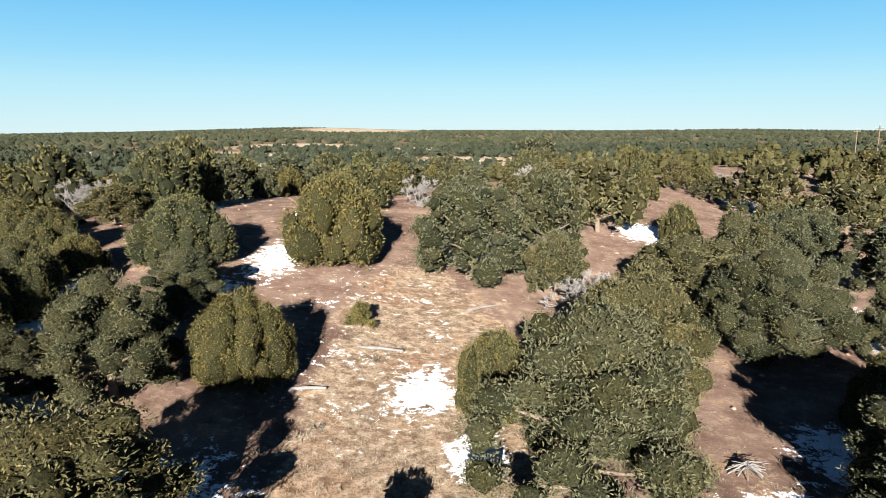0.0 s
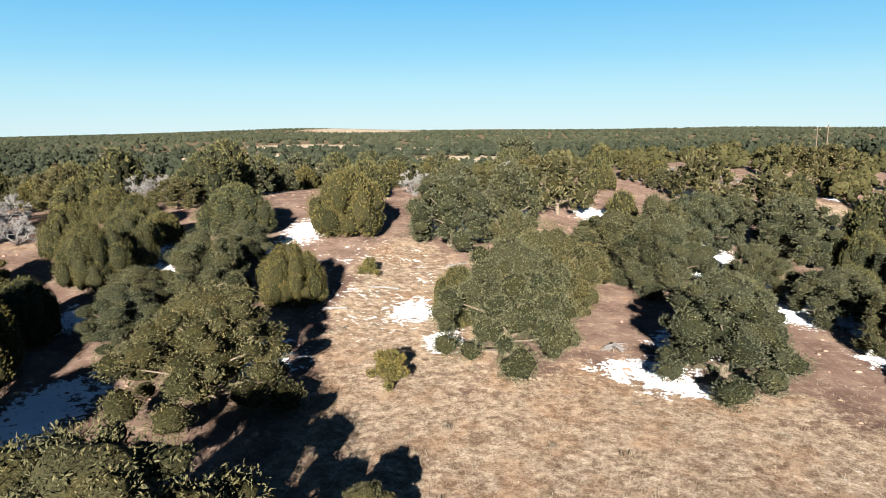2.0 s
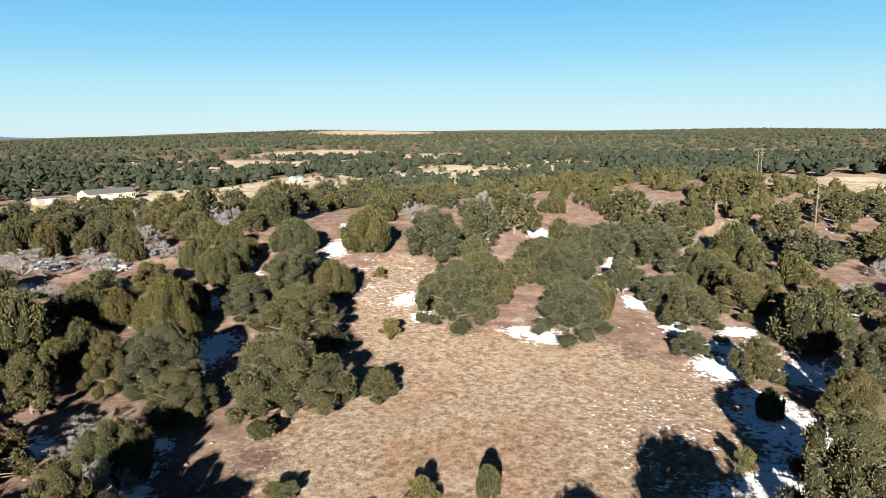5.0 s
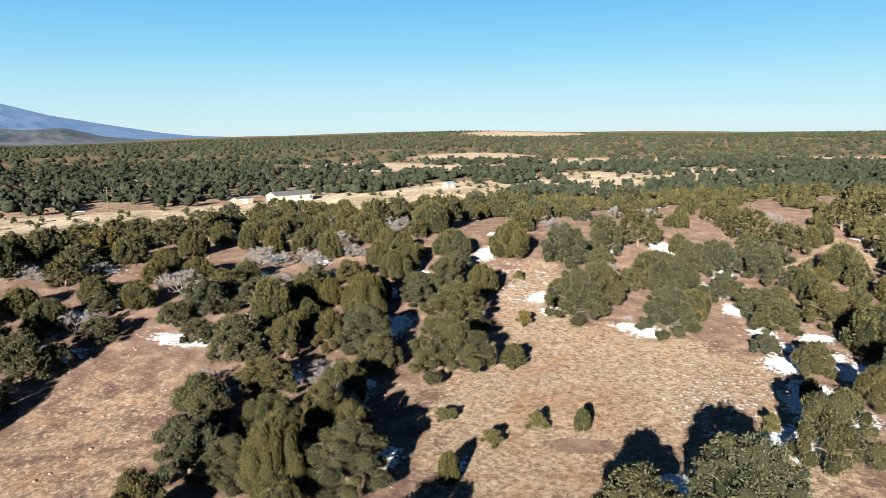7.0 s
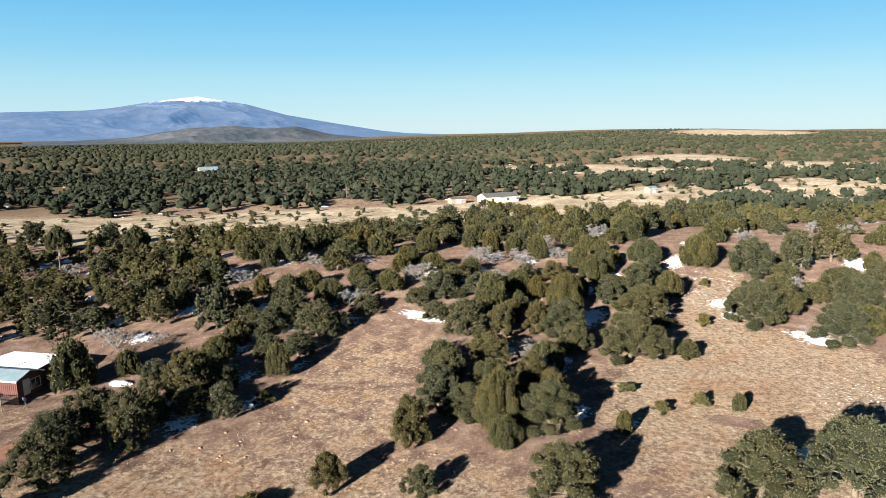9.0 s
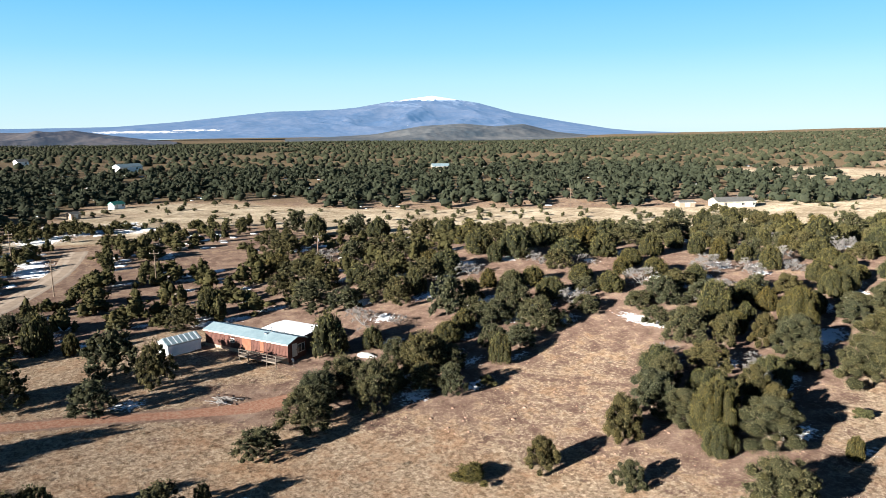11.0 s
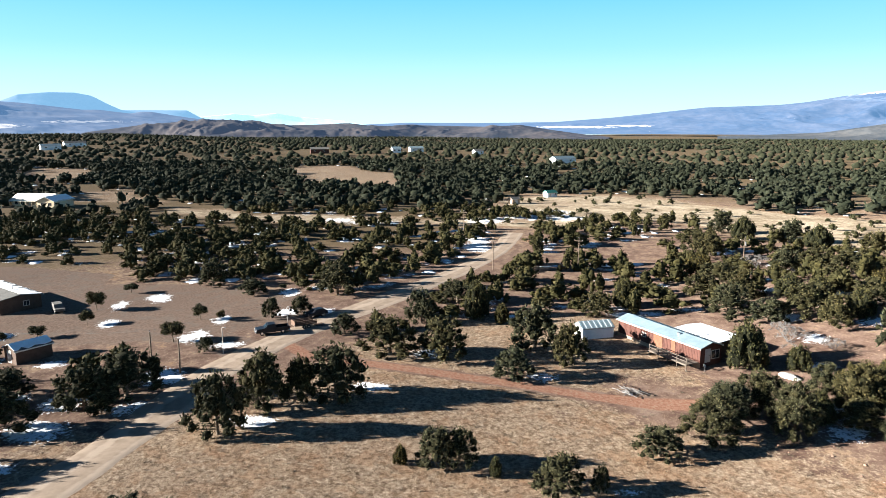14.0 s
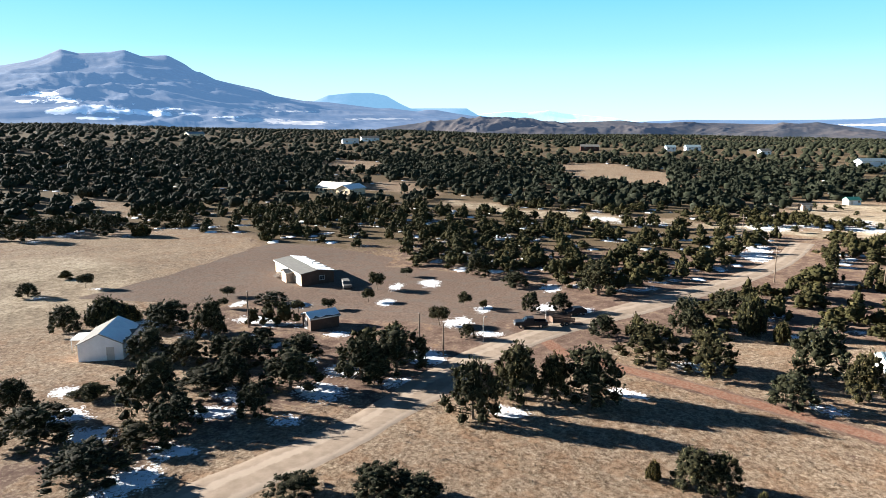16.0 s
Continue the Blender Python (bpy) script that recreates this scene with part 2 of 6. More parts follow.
def ground_z(x, y):
    """Height of the land: a red ridge running across, level fields round it, low wooded swells far off, shaped to fit
    the skyline in the camera's view.
    """
    x, y = np.asarray(x, float), np.asarray(y, float)
    d = -0.617 * (x + 60) + 0.787 * (y - 40)
    s = 0.787 * (x + 60) + 0.617 * (y - 40)
    along = smooth(-110, -30, s) * (1 - 0.35 * smooth(110, 260, s))
    ridge = np.where(d < 0, np.exp(-d * d / 1700), np.exp(-d * d / 2600)) * 8.5 * along
    base = 0.3 + 0.010 * np.clip(x, -120, 80) - 1.5 * np.exp(-((x + 40) ** 2 + (y + 55) ** 2) / 900)
    r = np.hypot(x, y)
    az = np.degrees(np.arctan2(-x, y + 1e-9))
    north = 1 - smooth(18, 46, az) + smooth(170, 180, az)
    far = north * (5 * smooth(350, 1500, r) + 3 * smooth(1500, 2400, r) + 9 * np.exp(-(((az - 11) / 9) ** 2)) * smooth(1100, 2100, r) + 3 * np.exp(-(((az + 24) / 5) ** 2)) * smooth(900, 1800, r))
    far = far - (1 - north) * 12 * smooth(900, 2400, r) - 25 * smooth(2500, 4200, r)
    ca, cr = np.degrees(np.arctan2(-(x - 17), y + 100)), np.hypot(x - 17, y + 100)
    far = far + np.interp(ca, [100, 112, 121, 130, 150, 176], [0, 4, 13, 22, 22, 0]) * smooth(330, 850, cr) + np.interp(ca, [80, 95, 106, 130, 150, 176], [0, 6, 13, 8, 8, 0]) * smooth(500, 1300, cr)
    und = 0.25 * np.sin(x / 9 + 0.5) * np.sin(y / 11) + 0.6 * np.sin(x / 37 + 1.3) * np.cos(y / 29)
    und = und + 3.0 * np.sin(x / 170 + 0.4) * np.sin(y / 210 + 1) * smooth(150, 500, r)
    return ridge + base + far + und


def gz(x, y):
    return float(ground_z(x, y))


def ellipse(x, y, cx, cy, rx, ry, turn=0.0, soft=0.35):
    c, s = math.cos(radians(turn)), math.sin(radians(turn))
    u, v = (x - cx) * c + (y - cy) * s, -(x - cx) * s + (y - cy) * c
    return 1 - smooth(1 - soft, 1 + soft, np.hypot(u / rx, v / ry))


def band(x, y, line, half, soft=8.0):
    """1 within half a width of a polyline, falling to 0 outside."""
    best = np.full(np.shape(x), 1e9)
    for (ax, ay), (bx, by) in zip(line, line[1:]):
        ux, uy = bx - ax, by - ay
        t = np.clip(((x - ax) * ux + (y - ay) * uy) / (ux * ux + uy * uy), 0, 1)
        best = np.minimum(best, np.hypot(x - ax - t * ux, y - ay - t * uy))
    return 1 - smooth(half - soft / 2, half + soft / 2, best)


ROAD = [(60, -196), (10, -163), (-18, -146), (-40, -133.3), (-52.4, -126.4), (-66, -121.8), (-81.6, -117), (-95, -109), (-108.4, -99.3), (-128.7, -82.8), (-153.9, -65.3), (-170, -55.5), (-188, -47.5), (-207, -40)]
TRACK = [(-93, -106.5), (-87.4, -103.5), (-80.9, -92.7), (-74.3, -81.1), (-70.5, -73), (-66.5, -65.5), (-63.0, -58), (-62, -52)]
DRIVE = [(-91, -112), (-98, -119), (-108, -133), (-116, -146), (-118, -156)]
MEADOW = [(-300, 14), (-255, 40), (-187, 78), (-134, 130), (-94, 188), (-50, 278), (15, 340), (70, 380)]
LANE = [(-290, -162), (-262, -112), (-243, -75), (-238, -50), (-230, -25), (-240, 10), (-240, 40)]
FIELDS = [(-150, 450, 95, 55, 10), (-120, 620, 60, 80, 0), (20, 540, 80, 70, 0), (230, 610, 90, 55, 0), (-200, 1850, 170, 240, 0), (-490, -95, 95, 34, 14), (-350, -205, 38, 13, 30),
          (-489, -286, 45, 26, 20), (-148, -226, 48, 34, 35), (-228, -300, 30, 8, 40), (120, 170, 30, 22, 0), (72, 106, 10, 9, 0), (46, 70, 6, 14, -30)]


def open_land(x, y):
    """Where few trees stand beyond the ridge."""
    x, y = x + 7 * np.sin(y / 17) + 3 * np.sin(y / 6.3 + x / 11), y + 6 * np.sin(x / 15) + 3 * np.sin(x / 7 - y / 9)
    o = np.maximum(band(x, y, MEADOW, 42, 14), band(x, y, LANE, 9, 6))
    for cx, cy, rx, ry, turn in FIELDS:
        o = np.maximum(o, ellipse(x, y, cx, cy, rx, ry, turn))
    return o


def near_grass(x, y):
    """The dry grass of the clearing and of the lower slope."""
    g = np.maximum(ellipse(x, y, 11, -4, 20, 28, 0, 0.5), ellipse(x, y, -1.5, 30, 5.5, 24) * 0.75)
    g = np.maximum(g, ellipse(x, y, -12, -96, 62, 60, 20))
    g = np.maximum(g, ellipse(x, y, -37, -26, 13, 28, 20, 0.6) * 0.5)
    g = np.maximum(g, ellipse(x, y, -80, -78, 22, 36, 35) * 0.8)
    g = np.maximum(g, ellipse(x, y, -74, -60, 17, 11, 30, 0.5) * 0.72)
    g = np.maximum(g, ellipse(x, y, -62, -172, 30, 26) * 0.8)
    g = np.maximum(g, 1.5 * ellipse(x, y, -104, -226, 50, 40, 30, 0.4))
    return g * (1 - 0.95 * band(x, y, TRACK, 1.5, 1.6)) * (1 - 0.3 * ellipse(x, y, -64, -57, 8, 6, 0, 0.7))


def yard_dirt(x, y):
    tilled = np.ones(np.shape(x))
    corners = [(-103, -203.5), (-105, -180), (-118, -150), (-160, -152), (-171, -178), (-171, -193.4)]
    for (ax, ay), (bx, by) in zip(corners, corners[1:] + corners[:1]):
        out = ((x - ax) * (by - ay) - (y - ay) * (bx - ax)) / math.hypot(bx - ax, by - ay)
        tilled = tilled * (1 - smooth(-1.2, 1.2, out))
    return np.maximum(np.maximum(ellipse(x, y, -124, -143, 22, 40, -14), 0.9 * tilled), band(x, y, DRIVE, 4, 2))


# ---- trees: place, height, spread and kind of each ----
TREES = dict(
    CLEARING="""
        -4.8 39.4 1.4 1.6 j; -5.3 -9.5 1.0 1.2 j; 3.0 -9.7 1.6 2.0 j; 7.2 -9.1 2.1 1.9 j""",
    EAST_SIDE="""
        24.3 -6.6 1.7 1.4 j; 96.0 105.4 4.5 9.0 p; 74.3 64.4 4.5 7.8 p""",
    WEST_GROUP="""
        -4.3 -36.4 4.1 6.0 p; 11.4 -28.2 4.7 9.0 p; 18.8 -24.3 5.8 9.0 p; -6.0 -9.8 0.8 1.8 j; -0.6 -13.9 1.1 1.8 j
        -3.1 -20.7 2.0 2.0 j; -26.1 -43.6 3.0 2.9 p; -17.1 -40.8 2.2 2.8 p""",
    SLOPE="""
        -51.6 -92.5 2.1 1.8 j; -51.0 -88.8 4.0 4.4 p; -51.0 -86.2 3.9 3.9 p; -48.0 -83.0 2.2 1.5 j; -44.4 -77.2 3.7 5.1 p
        -43.5 -73.3 3.0 1.8 p; -29.9 -50.4 1.6 4.3 j; -50.1 -63.9 3.4 5.0 p; -46.0 -31.4 1.4 2.4 j""",
    ROADSIDE="""
        -74.2 -74.3 4.0 6.1 p; -85.9 -67.9 6.9 7.7 p; -78.2 -64.7 6.2 4.8 p; -100.8 -69.6 3.4 3.3 j; -105.3 -73.3 7.0 5.4 j
        -103.4 -83.8 6.1 5.9 p; -86.1 -90.8 5.7 9.0 p; -83.3 -82.8 6.0 9.0 p; -98.3 -97.6 3.5 4.8 p; -127.2 -98.6 6.8 8.5 p
        -133.1 -116.4 3.0 6.5 p; -110.9 -110.9 3.6 3.9 p; -113.3 -105.6 3.3 4.1 p; -85.6 -8.3 4.6 6.7 p; -85.2 -3.1 5.0 8.2 j
        -81.2 13.9 6.4 8.7 j; -72.8 21.3 4.0 8.7 j; -116.0 -75.0 4.5 6.7 p; -102.1 -51.3 4.4 5.9 p; -107.3 -43.2 5.3 6.2 j""",
    YARD="""
        -124.2 -145.3 3.8 3.9 y; -113.7 -143.8 2.9 3.0 y; -98.5 -125.5 3.6 4.1 y; -137.8 -142.5 2.2 3.2 y; -92.2 -119.3 2.7 2.8 p
        -111.9 -123.6 2.9 3.0 y; -109.8 -119.7 2.1 1.7 y; -134.9 -110.4 1.4 1.9 y; -109.8 -163.1 2.6 6.4 p; -113.0 -174.6 2.1 3.5 y
        -104.2 -170.6 2.1 2.3 y; -104.2 -154.7 2.6 2.9 y; -107.1 -149.6 2.3 3.1 y; -142.3 -126.2 5.8 7.4 p; -102.3 -214.3 3.2 4.9 p
        -118.3 -218.8 2.0 3.5 p; -112.3 -208.6 3.4 3.9 y""",
    WEST_HOUSE="""
        -83.0 -188.7 3.7 5.1 p; -88.4 -184.5 4.2 7.8 j; -90.8 -182.2 2.7 5.6 j; -87.4 -171.3 4.2 7.3 p; -85.0 -162.2 5.1 5.6 p
        -72.4 -164.9 3.6 5.7 p; -71.2 -157.6 3.1 5.3 p; -54.0 -151.2 6.2 8.8 p; -62.7 -149.6 2.4 7.1 p; -50.8 -145.7 3.6 5.1 p
        -64.6 -146.5 3.6 4.8 p; -74.0 -153.7 3.1 3.7 p; -73.5 -148.8 3.4 6.6 p; -83.5 -151.6 2.1 4.4 p; -65.2 -138.2 4.4 7.1 p
        -77.4 -142.0 3.1 5.4 p; -56.1 -138.7 3.4 4.4 p; -57.3 -162.3 1.4 4.9 p; -50.4 -167.8 3.5 5.0 p; -44.5 -159.3 3.2 9.0 p""",
    ROAD_FRONT="""
        -37.7 -147.5 3.2 9.0 p; -46.2 -147.2 2.3 5.5 p; -71.8 -130.6 4.9 6.0 p; -74.5 -126.4 5.6 6.9 p; -70.3 -128.2 1.9 2.4 p
        -39.9 -126.1 1.7 4.0 p; -41.4 -117.9 2.7 4.5 p; -61.1 -112.7 6.1 5.3 p; -68.2 -108.3 6.3 5.8 p; -69.1 -103.7 5.1 3.8 p
        -69.4 -99.1 5.9 6.3 p; -41.3 -114.6 2.2 4.4 p; -156.9 -267.1 4.6 9.0 p; -168.5 -267.5 4.6 9.0 p; -175.3 -252.4 5.6 9.0 p
        -174.9 -239.8 3.3 5.8 j""",
    DEAD="""
        -63.0 12.4 1.9 4.3 d; -5.8 -32.2 2.4 2.9 d""",
    BACK="""
        -30 98 5.6 6.5 p; -34 107 5.4 6 j; -38 115 5.8 7 p; -27 108 5 6 p; -42 122 5.4 6.5 j
        -66.0 108.0 4.6 5.4 p; -72.0 117.0 4.8 5.6 j; -79.0 126.0 4.4 5.2 p; -76.0 105.0 5.0 5.8 p; -84.0 116.0 4.6 5.4 j
        -90.0 124.0 4.5 5.5 p; -61.0 99.0 4.3 5.0 j; -101 168 4.2 5.5 p; -107 172 3.8 5 j; -95 164 4.2 5 p
        -90 160 4.4 5.5 p; -113 177 3.8 5 j; -119 181 3.8 5 p; -84 156 4.2 5 j""",
    RIDGE_FOOT="""
        -70.7 40.5 3.8 6.2 p; -65.9 47.6 5.2 8.4 p; -67.1 54.9 4.1 6.6 p; -56.9 48.5 2.9 4.6 j; -80.0 103.9 5.6 9.0 p
        -59.6 75.4 3.8 6.1 p; -37.1 38.3 4.3 4.0 j; -46.6 73.5 4.3 7.0 j; -39.7 71.3 5.6 9.0 j; -33.4 50.9 3.6 5.8 j
        -33.6 39.9 3.1 4.4 d; -28.1 37.3 3.7 3.8 j; -26.5 46.4 2.9 4.1 j; -23.6 32.2 4.1 5.2 j; -23.1 43.4 2.2 3.5 j
        -26.2 72.0 6.1 9.8 j; -17.7 47.2 4.0 6.3 j; -34.7 164.4 6.8 11.0 p; -14.9 39.2 3.1 4.6 p; -50.7 15.0 4.3 5.4 d
        -44.4 16.5 3.4 5.3 p; -37.2 14.0 4.0 6.4 p; -43.7 9.9 4.3 5.7 p""",
    RIDGE_MIDDLE="""
        -33.5 19.9 3.4 5.6 j; -29.6 19.1 3.4 3.3 j; -23.3 16.7 5.5 5.8 j; -30.4 12.8 2.7 3.4 j; -23.8 5.2 4.4 3.7 p
        -19.3 5.5 5.1 6.0 p; -28.1 1.2 4.3 3.6 p; -32.8 -1.0 5.1 6.0 p; -40.1 2.0 2.8 3.9 p; -25.5 -8.2 3.5 5.0 p
        -21.5 -4.2 3.0 4.9 d; -15.9 -16.1 4.9 4.0 p; -12.8 -16.9 3.7 3.1 p; -20.7 -17.1 3.7 5.9 j; -27.0 -17.3 4.0 3.6 p
        -45.9 6.0 2.6 4.2 p; -10.4 16.9 5.3 8.5 p; -8.1 0.9 6.0 8.0 p; -9.5 31.8 3.9 4.6 j; -45.9 29.7 4.3 6.8 d
        -40.1 35.9 2.7 4.4 d; -38.8 24.1 2.1 3.2 d; -40.7 14.3 1.8 2.9 d""",
    RIDGE_WEST="""
        31.9 27.1 3.8 5.7 p; 30.8 34.7 3.5 5.7 p; 35.8 52.1 5.8 9.4 p; 28.8 17.6 2.2 3.1 p; 32.5 11.0 3.5 3.5 p
        29.9 2.5 2.2 2.3 j; 42.0 20.3 5.8 9.4 j; 35.5 1.5 3.8 3.8 p; 40.5 6.6 5.1 5.7 p; 27.7 -12.7 5.9 5.1 p
        40.0 32.1 4.4 6.5 p; 45.7 40.3 3.4 4.5 j; 60.3 98.5 6.7 10.7 p; 63.6 75.9 5.9 9.5 p; 60.3 59.0 5.3 8.5 p
        49.3 59.9 5.8 9.3 j; 82.4 92.4 9.3 14.9 p; 56.2 39.4 3.8 5.5 d; 73.3 113.9 5.6 9.0 p; 43.6 75.0 5.6 9.0 p
        27.9 55.1 5.4 5.8 p; 23.5 54.3 5.1 5.7 p; 17.2 48.8 4.4 7.2 p""",
    HOLLOW_NEAR="""
        37.5 81.9 6.2 9.4 p; -1.3 5.3 2.4 2.7 p; -1.6 19.8 1.7 1.9 j; -29.2 7.2 3.1 3.9 j; -29.6 27.7 3.3 4.7 p
        -34.2 25.7 2.7 3.5 p; -51.5 21.0 3.0 4.9 j; -44.2 22.6 3.0 4.0 j; -17.6 23.4 3.1 4.4 p; -29.9 48.3 3.0 4.7 j
        -58.9 23.7 3.0 4.8 j; -16.2 -25.6 5.8 4.9 j; -10.8 -23.6 4.6 6.4 p; -23.4 -32.5 4.7 3.9 p; -24.8 -24.0 4.6 5.0 p
        -33.8 9.1 5.9 5.6 j; -25.0 62.8 5.4 7.1 j; -7.8 50.7 5.6 6.5 j; 1.9 50.6 8.1 8.8 p; 5.3 23.5 6.8 7.2 p
        8.2 28.9 6.8 6.0 p; 2.3 30.0 3.6 3.7 j; 17.2 21.4 5.4 8.6 p""",
    HOLLOW_FAR="""
        15.2 68.1 7.2 11.6 p; 19.6 40.3 5.5 7.6 p; 8.7 59.5 6.6 6.2 p; 21.2 29.5 3.8 6.1 j; 14.4 107.1 6.0 9.6 p
        -51.6 -46.6 5.7 5.3 p; -58.1 -46.8 4.7 5.6 p; -57.1 -51.6 4.3 5.5 p; -52.6 -56.0 4.7 5.7 p; -55.4 -34.9 5.6 5.7 p
        -60.8 -35.6 3.7 4.0 p; -51.6 -38.0 3.0 4.5 p; -47.7 -36.5 3.8 3.4 p; -72.1 -40.0 6.0 5.7 j; -68.6 -34.1 3.2 3.6 j
        -61.3 -24.4 3.0 4.8 j; -54.8 -20.9 3.1 3.9 p; -51.8 -18.1 2.9 4.7 p; -86.3 -19.9 5.3 6.8 p; -88.3 -25.9 3.5 5.7 p
        -94.1 -29.7 5.2 7.5 p; -104.2 -20.8 4.9 8.0 p; -80.0 -19.6 5.0 5.0 p""",
    RIDGE_BACK="""
        -82.7 -13.2 4.0 4.8 j; -69.1 -17.4 6.3 5.2 p; -64.5 -15.2 3.4 3.9 p; -60.5 -15.1 3.7 5.1 p; -59.9 -10.1 5.4 5.7 p
        -53.4 -11.7 4.9 5.5 p; -72.3 -3.7 3.3 3.3 j; -56.1 0.3 3.7 5.4 d; -60.2 0.2 3.4 5.5 j; -60.7 9.8 3.1 4.8 j
        -151.2 -1.2 7.6 12.2 p; -135.6 2.2 4.1 6.7 d; -118.4 -1.9 5.1 6.8 p; -116.3 3.6 4.9 7.9 p; -108.2 5.3 4.4 7.2 p
        -91.5 -1.2 3.6 5.7 j; -87.2 -0.2 3.8 5.2 j; -80.5 -0.2 3.4 5.0 d; -90.8 12.3 4.8 6.8 j; -80.5 14.0 3.4 5.4 d
        -86.8 19.1 4.0 6.1 j; -73.5 13.2 3.2 5.2 d; -67.5 18.5 2.5 4.1 d""",
    RIDGE_CREST="""
        -74.2 29.0 4.5 7.3 j; -67.0 26.0 4.1 5.9 j; -160.3 0.4 6.0 9.6 p; -116.8 -18.7 4.6 7.4 p; -109.1 -26.8 4.3 6.3 p
        -78.1 -29.1 3.5 5.6 d; -72.8 -25.2 2.4 3.3 d; -70.2 -10.8 3.8 4.9 p; -98.9 -14.5 4.0 5.7 j; -95.0 -11.4 3.6 5.1 j
        -129.9 -15.7 4.4 6.7 j; -51.7 -0.9 2.7 4.2 p; -53.6 9.0 3.3 5.0 j; -67.1 3.2 3.0 4.7 j; -51.9 -8.2 2.6 3.6 p
        -14.7 29.8 4.7 5.2 p; -101.2 117.3 6.7 9.7 p; -94.8 123.7 7.0 10.7 j; -88.0 129.6 7.3 11.8 j; -71.6 113.0 6.0 9.4 p
        -66.3 121.5 6.5 10.5 j; -61.0 130.5 5.8 9.3 j; -54.8 138.1 6.5 10.5 p""",
    RIDGE_END="""
        -47.8 143.4 7.2 11.6 j; -30.9 106.9 6.0 8.4 j; -25.1 111.8 5.8 9.4 p; -18.7 114.6 5.7 8.1 j; -12.9 120.4 6.0 9.2 j
        -194.5 27.2 7.1 11.5 p; -182.4 27.7 7.0 11.4 j; -174.0 38.8 6.2 10.0 p; -160.2 37.2 6.1 9.9 j; -136.7 35.9 6.0 9.6 p
        -128.5 37.5 6.0 9.7 j; -102.8 21.8 5.3 8.5 j; -97.0 24.1 4.7 7.2 p; -84.4 27.1 4.7 7.4 j; -80.6 31.6 4.8 7.7 p
        -99.6 63.8 4.9 7.8 j; -83.1 51.2 4.4 7.0 j; -75.4 50.3 4.2 6.8 p""",
)


GROWN = dict(RIDGE_FOOT=(1.22, 1.2), RIDGE_MIDDLE=(1.22, 1.2), RIDGE_WEST=(1.22, 1.2), HOLLOW_NEAR=(1.22, 1.2), HOLLOW_FAR=(1.22, 1.2), RIDGE_BACK=(1.22, 1.2), RIDGE_CREST=(1.22, 1.2), RIDGE_END=(1.22, 1.2), WEST_HOUSE=(1.35, 1.15), ROAD_FRONT=(1.3, 1.25), EAST_SIDE=(1.15, 1.08), WEST_GROUP=(1.38, 1.15), YARD=(1.0, 1.0))


def tree_rows(key):
    for row in TREES[key].replace("\n", ";").split(";"):
        if row.strip():
            x, y, h, w, kind = row.split()
            gh, gw = GROWN.get(key, (1.1, 1.05))
            yield float(x), float(y), min(float(h) * gh, 7.8), min(float(w) * gw, 8.6), kind


ALL_TREES = [(key, *row) for key in TREES for row in tree_rows(key)]
TX, TY = np.array([r[1] for r in ALL_TREES]), np.array([r[2] for r in ALL_TREES])

rng = np.random.default_rng(7)
# Snow that has lasted: in the shade on the far side of trees from the sun, and in hollows.
SNOW = [(-0.9, 32.3, 1.6, 2.6), (13.2, 23.0, 3.2, 1.8), (14.5, 20.6, 2.5, 1.2), (1.3, 26.7, 1.2, 2.0), (30.3, 1.5, 3.4, 6), (29.5, 13.0, 2.0, 3.0),
        (34.7, 18.7, 3.5, 3.0), (38.5, 12.5, 4, 4), (29, 54.9, 2, 5), (28.8, 45.9, 3, 4), (30.4, 35.5, 3.5, 3.0), (5.0, 61.2, 1.5, 5), (10.4, 66, 1.4, 4),
        (20.2, 69, 3, 4), (-12, 50, 1.8, 5)]
SNOW2 = [(-31.8, 72, 4, 2.5), (-37, 9.7, 3, 2), (-17.7, -3.1, 2.4, 1.2), (-42.5, 2.2, 4.5, 1.4), (-21, 35, 1.6, 3), (-18.3, 16.2, 2, 3.5), (-58, -167.4, 2, 2),
         (-51.8, -161.4, 2.2, 3), (-47.6, -154.8, 2.2, 3), (-56.4, -144.2, 2, 3.5), (-39.3, -142.8, 2.4, 3), (-45.5, -143.8, 2, 2), (-66, -134.9, 3, 3), (-74, -134, 3, 2.5), (-83.5, -123.8, 2.2, 2.6),
         (-127, -142, 3.5, 1.6), (-114, -140.4, 3, 1.5)]
SNOW3 = [(-133, -135.9, 3.2, 2.4), (-101, -122.0, 3.2, 1.6), (-98, -160.5, 3, 4), (-109.4, -157.5, 2.5, 3), (-132, -108.5, 4, 2), (-112, -119.6, 2.4, 1.4), (-95, -116.3, 1.6, 2.4),
         (-115, -108.2, 3, 1.8), (-113.7, -101.5, 2.6, 2.6), (-91.2, -177, 3, 4), (-63.5, -108.5, 1.4, 2.4), (-72.5, -94.5, 1.6, 2.6), (-183, -57.5, 9, 4.2), (-196, -54, 6, 4), (-247, -85, 4, 13), (-254, -98, 3, 6), (-240, -42, 9, 8), (-247, -25, 9, 9), (-238, -12, 7, 8), (-262, -8, 9, 6)]

